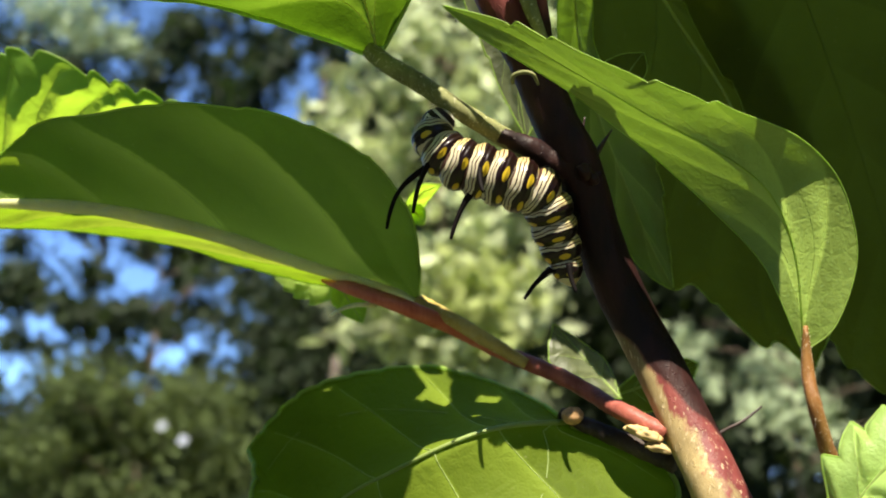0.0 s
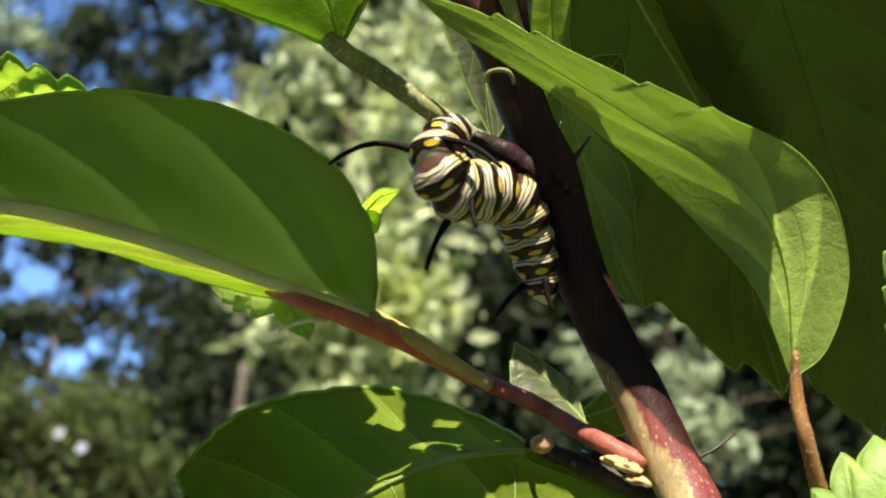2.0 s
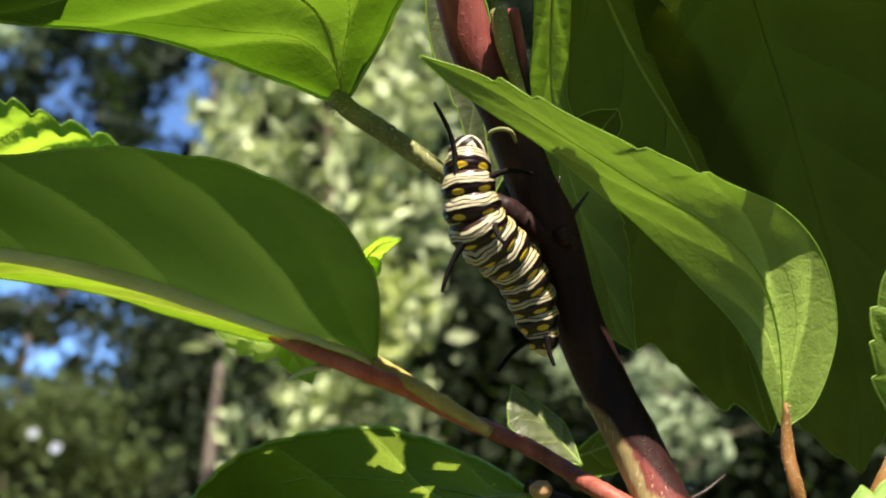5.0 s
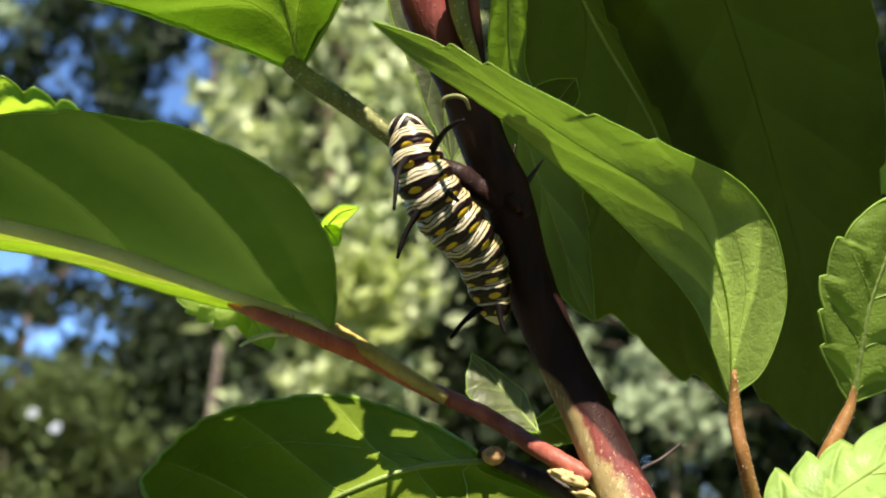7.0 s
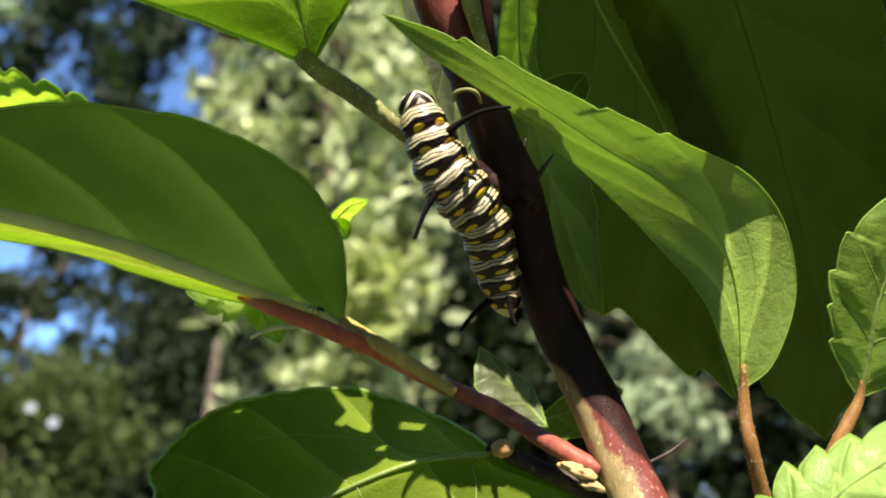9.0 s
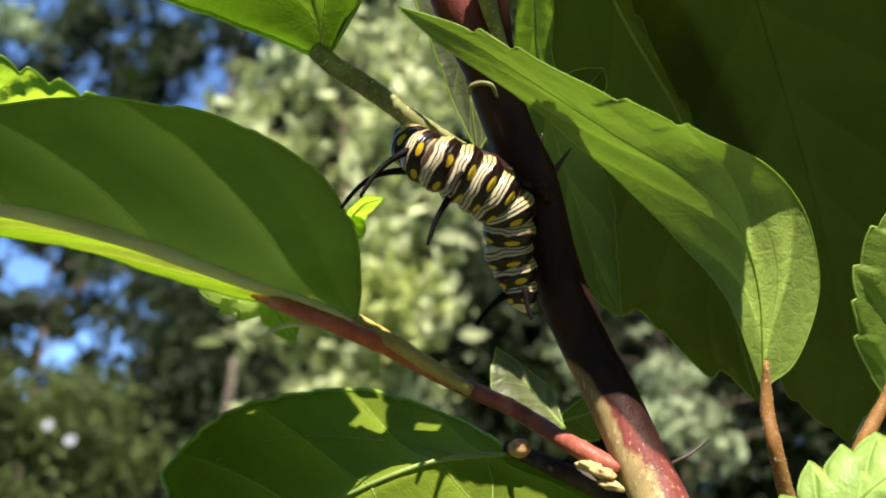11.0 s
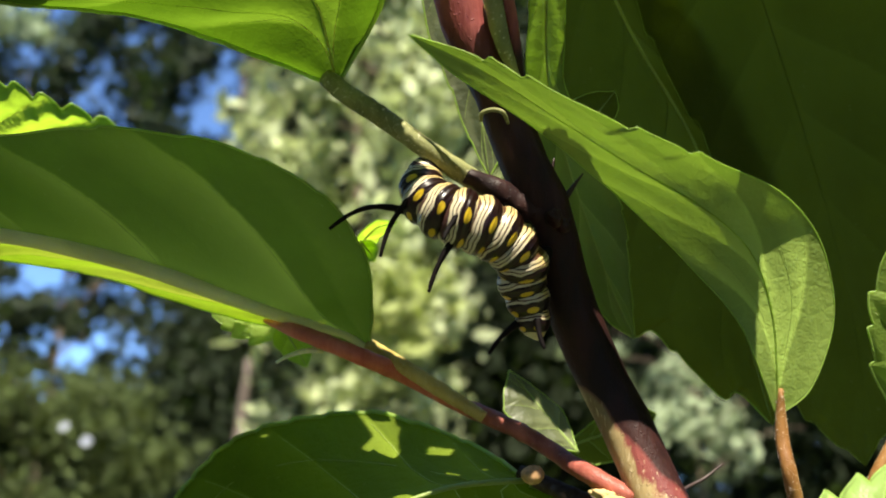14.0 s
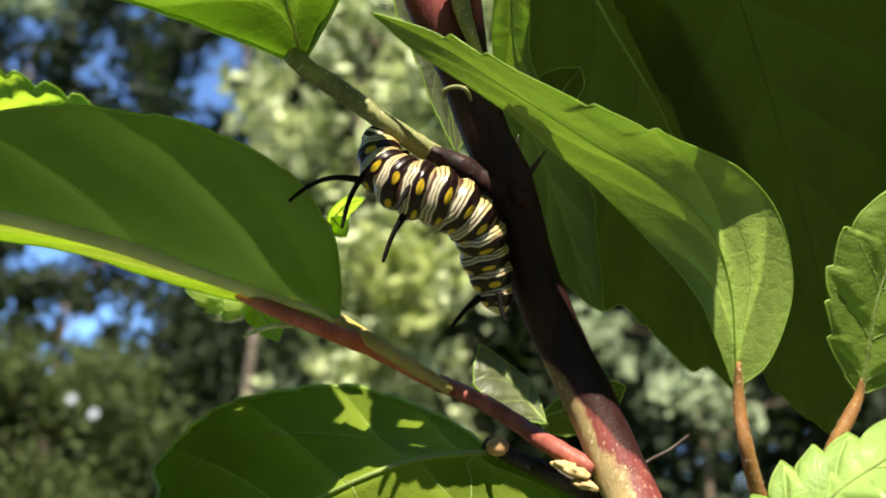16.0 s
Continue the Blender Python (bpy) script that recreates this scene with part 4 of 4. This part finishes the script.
    for spot, size in (((-3347.0, 7600.0, -1345.0), 0.046), ((-3163.0, 7600.0, -1465.0), 0.050)):
        ob = tagged(new("blossom"), "white blossom on the soft green bush", "flower", "blossoms on the bush")
        ob.location = PLANT @ mm(spot)
        for k in range(6):
            bm = bmesh.new()
            bmesh.ops.create_uvsphere(bm, u_segments=10, v_segments=6, radius=size * 0.5)
            for v in bm.verts:
                v.co = Vector((v.co.x * 1.1 + size * 0.5, v.co.y * 0.7, v.co.z * 0.3 + v.co.x * 0.3))
                v.co.rotate(Matrix.Rotation(k * 1.047, 3, "Z") )
                v.co.rotate(Matrix.Rotation(1.1, 3, "X"))
            part("petal", bm, white, ob)


trees()
blossoms()


# ---- the ant ----
ANT = plain_material("ant_black", (0.012, 0.009, 0.008), 0.3)
ant = tagged(new("ant"), "tiny black ant walking on the red shoot", "ant")
ant.matrix_world = PLANT


def ant_parts():
    for name, x, size in (("abdomen", -0.00085, (0.00062, 0.0004, 0.00042)), ("thorax", 0.0, (0.0005, 0.00022, 0.00026)), ("head", 0.00068, (0.0003, 0.00028, 0.00026))):
        bm = bmesh.new()
        bmesh.ops.create_uvsphere(bm, u_segments=14, v_segments=10, radius=1.0)
        for v in bm.verts:
            v.co = Vector((v.co.x * size[0] + x, v.co.y * size[1], v.co.z * size[2] + 0.00045))
        part(name, bm, ANT, ant)
    for k in (-1, 0, 1):
        for y in (-1, 1):
            x = 0.0002 * k
            part("leg", tube([Vector((x, y * 0.0001, 0.0004)), Vector((x + 0.0004 * k, y * 0.0006, 0.0007)), Vector((x + 0.0008 * k, y * 0.0010, 0.0))], [0.00008, 0.00007, 0.00004], 6, 8), ANT, ant)
    for y in (-1, 1):
        part("antenna", tube([Vector((0.0009, y * 0.0001, 0.0005)), Vector((0.0013, y * 0.0004, 0.0008)), Vector((0.0017, y * 0.0005, 0.0006))], [0.00006, 0.00005, 0.00003], 6, 8), ANT, ant)


ant_parts()


# ---- the caterpillar ----
def caterpillar_skin(name, bands):
    """Cream and black rings, with a broad dark band and a pair of yellow spots on each segment; x is the back, z towards the head. bands: where the colour changes."""
    m = Nodes(name)
    co = m.coords()
    s = m.add("SeparateXYZ", Vector=co)
    own = m.maths("MULTIPLY", m.add("ObjectInfo").outputs["Random"], 0.4)
    apart = m.add("VectorMath", i0=co, i1=m.add("CombineXYZ", X=own, Y=own).outputs[0]).outputs[0]
    wob = m.maths("MULTIPLY", m.maths("SUBTRACT", m.noise(190.0, 2.0, apart), 0.5), 0.0024)
    z = m.maths("ADD", s.outputs["Z"], wob)
    f = m.add("MapRange", Value=z, i1=-0.00175, i2=0.00175).outputs["Result"]
    cream, black, brown = (0.58, 0.53, 0.40), (0.012, 0.004, 0.006), (0.075, 0.035, 0.030)
    rings = m.ramp(f, [(p, (cream, black, cream, brown)[k % 4]) for k, p in enumerate(bands)], True)
    ang = m.maths("ADD", m.maths("ABSOLUTE", m.maths("ARCTAN2", s.outputs["Y"], s.outputs["X"])), m.maths("MULTIPLY", m.maths("SUBTRACT", m.noise(500.0, 1.0, apart), 0.5), 0.3))
    flank = m.ramp(m.maths("MULTIPLY", ang, 0.4), [(0.30, (1, 1, 1)), (0.60, (1.0, 0.86, 0.50))])
    col = m.mix(1.0, rings, flank, "MULTIPLY")
    da = m.maths("DIVIDE", m.maths("SUBTRACT", ang, 0.55), 0.28)
    dz = m.maths("DIVIDE", m.maths("SUBTRACT", m.add("MapRange", Value=m.maths("ADD", s.outputs["Z"], m.maths("MULTIPLY", wob, 0.6)), i1=-0.00175, i2=0.00175).outputs["Result"], 0.22), 0.11)
    r2 = m.maths("ADD", m.maths("MULTIPLY", da, da), m.maths("MULTIPLY", dz, dz))
    col = m.mix(m.add("MapRange", Value=r2, i1=1.2, i2=0.8).outputs["Result"], col, (0.62, 0.44, 0.03))
    col = m.mix(m.maths("MULTIPLY", m.noise(900.0, 3.0, co), 0.6), col, m.mix(1.0, col, (0.6, 0.55, 0.4), "MULTIPLY"))
    m.set(m.bsdf, "Base Color", col)
    m.set(m.bsdf, "Roughness", 0.30)
    m.set(m.bsdf, "Specular IOR Level", 0.3)
    m.set(m.bsdf, "Coat Weight", 0.06)
    m.set(m.bsdf, "Coat Roughness", 0.14)
    m.set(m.bsdf, "Subsurface Weight", 0.08)
    m.set(m.bsdf, "Subsurface Radius", (0.001, 0.0008, 0.0004))
    m.bump(m.noise(1300.0, 3.0, co), 0.3, 0.0002)
    return m.mat


def head_skin():
    m = Nodes("caterpillar_head")
    s = m.add("SeparateXYZ", Vector=m.coords())
    f = m.add("Math", {"operation": "FRACT"}, i0=m.maths("MULTIPLY", m.maths("ADD", s.outputs["Z"], m.maths("ABSOLUTE", s.outputs["Y"])), 620.0)).outputs[0]
    m.set(m.bsdf, "Base Color", m.ramp(f, [(0.0, (0.02, 0.012, 0.012)), (0.66, (0.62, 0.58, 0.46))], True))
    m.set(m.bsdf, "Roughness", 0.45)
    m.set(m.bsdf, "Specular IOR Level", 0.2)
    return m.mat


SKIN, HEADSKIN = caterpillar_skin("caterpillar_skin", (0.0, 0.01, 0.53, 0.625, 0.67, 0.775, 0.82, 0.94)), head_skin()
TAILSKIN = caterpillar_skin("caterpillar_tail", (0.0, 0.01, 0.52, 0.61, 0.67, 0.775, 0.83, 0.93))
HORN = plain_material("black_filament", (0.006, 0.004, 0.004), 0.7, gloss=0.12)
SEGMENTS, STEP = 11, 0.00315
caterpillar = tagged(new("caterpillar"), "striped black, cream and yellow caterpillar clinging to the stem", "caterpillar")
caterpillar.matrix_world = PLANT
FAT = [0.0021, 0.0028, 0.0031, 0.0033, 0.0035, 0.0037, 0.0038, 0.0038, 0.0036, 0.0033, 0.0029]


def segment(k):
    """One soft ring of the body; the folds overlap the next ones. k counts from the tail."""
    bm = bmesh.new()
    r0, sides, n = FAT[k], 44, 44
    before, after = FAT[max(0, k - 1)], FAT[min(SEGMENTS - 1, k + 1)]
    rings = []
    for i in range(n + 1):
        f = i / n * 1.7 - 0.85
        r = r0 + (after - r0) * max(0, f) * 0.5 + (before - r0) * max(0, -f) * 0.5
        r *= 1.06 - 0.72 * f * f - 0.2 * max(0, abs(f) - 0.5) + 0.012 * math.cos(f * 26)
        if k == 0 and f < 0:
            r *= math.sqrt(max(0.02, 1 - (f / 0.87) ** 2))
        ring = []
        for s in range(sides):
            w = 2 * math.pi * s / sides
            rr = r * (1 + 0.02 * noise.noise(Vector((math.cos(w) * 2, math.sin(w) * 2, f * 3 + k * 9)))) * (0.96 if math.cos(w) < -0.6 else 1.0)
            ring.append(bm.verts.new((math.cos(w) * rr, math.sin(w) * rr, f * STEP)))
        rings.append(ring)
    for a, b in zip(rings, rings[1:]):
        for s in range(sides):
            bm.faces.new((a[s], a[(s + 1) % sides], b[(s + 1) % sides], b[s]))
    bm.faces.new(rings[0][::-1])
    bm.faces.new(rings[-1])
    return part("body_segment", bm, SKIN if k else TAILSKIN, caterpillar)


def head_part():
    bm = bmesh.new()
    bmesh.ops.create_uvsphere(bm, u_segments=24, v_segments=16, radius=0.0024)
    for v in bm.verts:
        v.co.z *= 0.85
        v.co.y *= 1.05
        if v.co.x < 0:
            v.co.x *= 0.9
    return part("head", bm, HEADSKIN, caterpillar, "black and white striped head")


def filament(length, arch, name="filament"):
    pts = [Vector((arch * math.sin(math.pi * t) * length, 0, length * t)) for t in (0, 0.2, 0.4, 0.6, 0.8, 1.0)]
    return part(name, tube(pts, [0.00055, 0.00045, 0.00036, 0.00032, 0.00030, 0.00022], 10, 20, 0.15, 9), HORN, caterpillar, "thin black fleshy filament")


body = [segment(k) for k in range(SEGMENTS)]
for k in (2, 3, 4, 5):
    for y in (-1, 1):
        part("proleg", tube([Vector((-FAT[k] * 0.8, y * 0.0016, 0)), Vector((-FAT[k] * 1.1, y * 0.0017, 0.0002)), Vector((-FAT[k] * 1.28, y * 0.0017, 0.0002))], [0.0011, 0.0010, 0.0007], 10, 8), HORN, body[k])
for k in (8, 9, 10):
    for y in (-1, 1):
        part("leg", tube([Vector((-FAT[k] * 0.85, y * 0.0010, 0.0004)), Vector((-FAT[k] * 1.15, y * 0.0012, 0.0007)), Vector((-FAT[k] * 1.4, y * 0.0008, 0.0013))], [0.0006, 0.0005, 0.0002], 8, 8), HORN, body[k])
head = head_part()
front_horns = [filament(0.0105, 0.16), filament(0.0095, 0.10)]
mid_horns = [filament(0.0072, 0.05), filament(0.0045, 0.05)]
tail_horns = [filament(0.0056, 0.05), filament(0.0040, 0.05)]

POSES = []


def crawl(t, front, horn_a, horn_b):
    """The line of the body at a time, from the clasped tail to the head, and the way that the two front filaments point."""
    tail = ((-2.2, -4.0, -16.5), (-3.2, -4.0, -12.7), (-4.4, -5.0, -8.9))
    line = spline([mm(p) for p in tail + front], 60)
    total = sum((b - a).length for a, b in zip(line, line[1:]))
    POSES.append((t, line, total, Vector(horn_a).normalized(), Vector(horn_b).normalized()))


def poses():
    crawl(0.0, ((-5.7, -6.0, -5.0), (-9.7, -7.0, -3.2), (-13.8, -7.1, -1.6), (-17.7, -7.1, 0.1), (-20.5, -6.1, 3.2), (-19.9, -4.0, 6.2)), (-80, 0, -110), (-45, 10, -100))
    crawl(0.5, ((-5.3, -6.0, -5.3), (-8.6, -7.0, -3.3), (-12.1, -7.5, -2.1), (-15.7, -7.6, -1.2), (-19.0, -6.6, 0.9), (-17.9, -4.5, 4.5)), (-90, 0, -63), (-33, 0, -75))
    crawl(1.0, ((-5.5, -6.2, -5.3), (-8.7, -7.4, -3.2), (-12.4, -8.4, -2.2), (-15.8, -9.1, -1.4), (-17.9, -8.0, 1.6), (-16.1, -5.0, 5.1)), (-98, 0, -60), (20, -20, -60))
    crawl(1.5, ((-5.9, -6.5, -4.9), (-9.3, -8.4, -3.5), (-12.8, -10.5, -3.1), (-15.8, -11.0, -1.2), (-16.3, -9.1, 2.0), (-13.9, -6.0, 4.8)), (-140, 0, -50), (40, -30, -40))
    crawl(2.0, ((-5.9, -6.5, -4.8), (-9.2, -8.4, -3.6), (-12.8, -11.1, -3.7), (-15.2, -12.7, -1.6), (-15.5, -11.3, 1.3), (-13.5, -7.0, 4.3)), (-130, 0, -20), (60, -30, -30))
    crawl(2.5, ((-6.3, -6.8, -5.0), (-9.7, -8.8, -4.6), (-13.2, -11.8, -4.1), (-14.2, -12.1, -0.9), (-13.2, -10.1, 2.3), (-11.0, -7.0, 4.9)), (-110, -30, 10), (90, -20, 0))
    crawl(3.0, ((-7.0, -7.0, -5.1), (-10.2, -9.0, -4.9), (-13.2, -11.8, -3.7), (-13.7, -11.9, -0.5), (-12.6, -10.0, 2.6), (-10.5, -7.0, 4.9)), (-75, -20, 60), (85, -15, 5))
    crawl(3.5, ((-7.2, -7.0, -5.1), (-10.5, -9.0, -4.6), (-13.1, -11.3, -3.0), (-13.4, -11.2, 0.4), (-12.7, -10.0, 3.5), (-10.9, -7.0, 5.9)), (-55, -10, 85), (55, -10, 15))
    crawl(6.0, ((-5.9, -6.0, -5.8), (-8.7, -7.5, -2.2), (-10.8, -8.5, 1.1), (-11.8, -8.5, 4.4), (-12.5, -8.0, 7.5), (-13.1, -7.0, 10.3)), (-8, -20, 60), (30, 75, 8))
    crawl(6.5, ((-5.8, -6.0, -6.4), (-8.5, -7.4, -3.4), (-10.6, -8.4, -0.6), (-11.8, -8.5, 2.5), (-12.6, -8.0, 5.6), (-13.4, -7.0, 9.0)), (-22, -75, 20), (35, 60, 12))
    crawl(7.0, ((-5.6, -6.0, -7.1), (-8.4, -7.2, -4.0), (-10.7, -8.1, -1.0), (-12.3, -8.1, 2.3), (-13.3, -7.1, 5.4), (-14.2, -6.1, 8.1)), (-14, -95, -80), (38, -75, 28))
    crawl(7.5, ((-4.9, -6.0, -7.3), (-7.8, -7.4, -4.1), (-10.6, -8.4, -1.2), (-13.3, -8.5, 1.8), (-15.4, -8.0, 4.6), (-16.5, -7.0, 7.4)), (-20, -60, -75), (35, -40, 5))
    crawl(8.0, ((-4.2, -6.0, -6.8), (-7.1, -7.5, -3.4), (-10.0, -8.5, -0.4), (-12.3, -8.5, 2.8), (-13.7, -8.0, 6.1), (-15.0, -7.0, 9.5)), (-14, 70, -50), (60, 0, 25))
    crawl(8.5, ((-4.8, -6.1, -5.6), (-7.6, -7.5, -2.3), (-10.3, -8.4, 0.9), (-12.4, -8.5, 4.5), (-13.7, -8.0, 8.0), (-14.8, -7.0, 11.1)), (-12, 70, -15), (58, -15, 22))
    crawl(9.0, ((-5.4, -6.2, -5.0), (-8.2, -7.5, -1.7), (-10.7, -8.1, 1.5), (-12.3, -8.1, 4.8), (-13.4, -8.0, 7.3), (-14.4, -7.0, 10.1)), (-10, 70, 20), (55, -30, 20))
    crawl(11.5, ((-3.8, -6.0, -4.4), (-6.8, -7.0, -1.9), (-10.1, -7.5, -0.1), (-13.5, -7.5, 1.3), (-16.6, -5.5, 2.3), (-17.6, -1.5, 4.8)), (-60, 0, -35), (-70, -10, -80))
    crawl(12.0, ((-3.3, -6.0, -4.6), (-5.7, -7.0, -2.0), (-8.5, -7.5, -0.3), (-11.6, -7.5, 0.8), (-15.0, -5.5, 1.5), (-16.3, -1.5, 4.2)), (-70, 0, -20), (-60, -10, -80))
    crawl(12.5, ((-3.2, -6.0, -5.6), (-5.8, -7.0, -2.8), (-8.8, -7.5, -1.2), (-12.3, -7.5, -0.2), (-15.7, -5.5, 1.1), (-15.5, -1.5, 4.1)), (-90, 0, -25), (-55, -10, -80))
    crawl(13.0, ((-3.6, -6.0, -7.0), (-6.2, -7.0, -4.4), (-9.4, -7.6, -2.6), (-12.9, -7.5, -1.5), (-16.0, -5.5, 0.2), (-16.0, -1.6, 3.2)), (-88, 0, -15), (-35, -5, -65))
    crawl(13.5, ((-3.7, -6.0, -7.3), (-6.1, -7.0, -4.4), (-9.2, -7.9, -2.4), (-12.7, -8.0, -1.2), (-15.7, -6.0, 1.1), (-16.3, -2.5, 4.2)), (-88, 0, -10), (-28, 0, -50))
    crawl(14.0, ((-4.1, -6.0, -7.3), (-6.7, -7.0, -4.4), (-10.1, -8.0, -2.6), (-13.6, -8.0, -1.5), (-16.8, -6.0, 1.0), (-16.8, -2.5, 4.5)), (-90, 0, -20), (-25, 0, -45))
    crawl(14.5, ((-4.5, -6.0, -7.0), (-7.2, -7.0, -4.3), (-10.2, -8.0, -2.5), (-13.5, -8.0, -1.3), (-17.1, -6.0, 1.1), (-17.1, -2.5, 4.5)), (-85, 0, -35), (-50, 0, -55))
    crawl(15.0, ((-5.1, -6.0, -6.2), (-7.9, -7.0, -3.9), (-10.8, -8.0, -2.4), (-14.0, -8.0, -1.3), (-16.7, -6.0, 1.2), (-17.3, -3.0, 4.6)), (-75, 0, -60), (-50, 0, -75))
    crawl(15.5, ((-5.2, -6.0, -6.2), (-8.2, -7.0, -3.8), (-11.5, -8.0, -2.1), (-14.9, -8.0, -1.0), (-18.2, -6.0, 1.8), (-18.2, -3.0, 5.3)), (-100, 0, -45), (-55, 0, -70))
    crawl(16.0, ((-4.8, -6.0, -6.5), (-7.2, -7.0, -3.9), (-10.1, -8.0, -2.2), (-13.5, -8.0, -1.1), (-17.2, -6.0, 1.4), (-18.2, -2.5, 5.9)), (-100, 0, -25), (-25, 0, -50))


def facing(place, ahead, back):
    """A pose at place whose z points ahead and whose x leans to back."""
    z = ahead.normalized()
    x = (back - z * back.dot(z)).normalized()
    y = z.cross(x)
    return Matrix.Translation(place) @ Matrix((x, y, z)).transposed().to_4x4()


def back_at(t, k):
    """The way that the back of segment k faces: the front end turns over when it grips the twig."""
    grip = max(0.0, min(1.0, (5.5 - t) / 2.5)) + max(0.0, min(1.0, (t - 9.0) / 2.5))
    front = Vector((0.25, -0.96, 0.05)).lerp(Vector((-0.45, -0.80, -0.40)), grip)
    return Vector((-0.48, -0.87, 0.05)).lerp(front, min(1.0, k / (SEGMENTS - 1)) ** 1.3)


def motions():
    poses()
    rows = {ob: [] for ob in body + [head] + front_horns + mid_horns + tail_horns}
    for t, line, total, horn_a, horn_b in POSES:
        def spot(k):
            """The middle of segment k and the way it points."""
            s = min((k + 0.5) / (SEGMENTS + 0.7) * 60, 59.0)
            i = int(s)
            p = line[i].lerp(line[i + 1], s - i)
            d = (line[min(i + 4, 60)] - line[max(i - 3, 0)]).normalized()
            return p, d
        for k, ob in enumerate(body):
            p, d = spot(k)
            m = facing(p, d, back_at(t, k))
            rows[ob].append((t, m))
            if k == 9:
                x, y = m.col[0].xyz, m.col[1].xyz
                for ob2, way, side in ((front_horns[0], horn_a, -1), (front_horns[1], horn_b, 1)):
                    at = p + (x * 0.8 + y * 0.55 * side).normalized() * FAT[9] * 0.85
                    rows[ob2].append((t, facing(at, way, Vector((0, 0.2, 1)))))
            if k == 7:
                x, y = m.col[0].xyz, m.col[1].xyz
                for ob2, side, way in ((mid_horns[0], -1, Vector((-0.42, -0.1, -0.9))), (mid_horns[1], 1, Vector((0.1, -0.5, -0.85) if t < 5 else (0.25, -0.9, -0.35) if t < 10 else (-0.5, -0.4, -0.8)))):
                    at = p + (x * 0.8 + y * 0.6 * side).normalized() * FAT[7] * 0.88
                    rows[ob2].append((t, facing(at, way, Vector((-1, 0, 0)))))
            if k == 1:
                x, y = m.col[0].xyz, m.col[1].xyz
                for ob2, side, way in ((tail_horns[0], -1, Vector((-0.68, -0.1, -0.72))), (tail_horns[1], 1, Vector((0.2, -0.3, -0.92)))):
                    at = p - d * 0.0022 + (x * 0.8 + y * 0.6 * side).normalized() * FAT[1] * 0.85
                    rows[ob2].append((t, facing(at, way, Vector((-1, 0, 0)))))
            if k == SEGMENTS - 1:
                rows[head].append((t, facing(line[59], (line[60] - line[54]).normalized(), back_at(t, SEGMENTS))))
    for ob, keys in rows.items():
        walk(ob, keys)
    stroll = ((0.0, (-30.1, 16.0, -16.9)), (5.4, (-31.4, 16.0, -17.2)), (5.8, (-32.3, 13.0, -17.3)), (6.0, (-31.2, 10.5, -17.5)), (6.5, (-31.5, 10.5, -17.5)), (7.0, (-32.0, 10.5, -17.6)), (7.5, (-31.8, 10.5, -17.6)), (8.0, (-31.4, 10.5, -18.0)), (8.5, (-29.7, 10.5, -18.2)), (9.0, (-29.8, 10.5, -17.8)), (9.5, (-28.4, 13.0, -18.0)), (10.0, (-29.7, 16.0, -17.4)), (16.0, (-30.6, 16.0, -16.9)))
    walk(ant, [(t, PLANT @ facing(mm(p), Vector((0.3, -0.75, 0.85)), Vector((-0.8, 0, 0.35)))) for t, p in stroll])


motions()
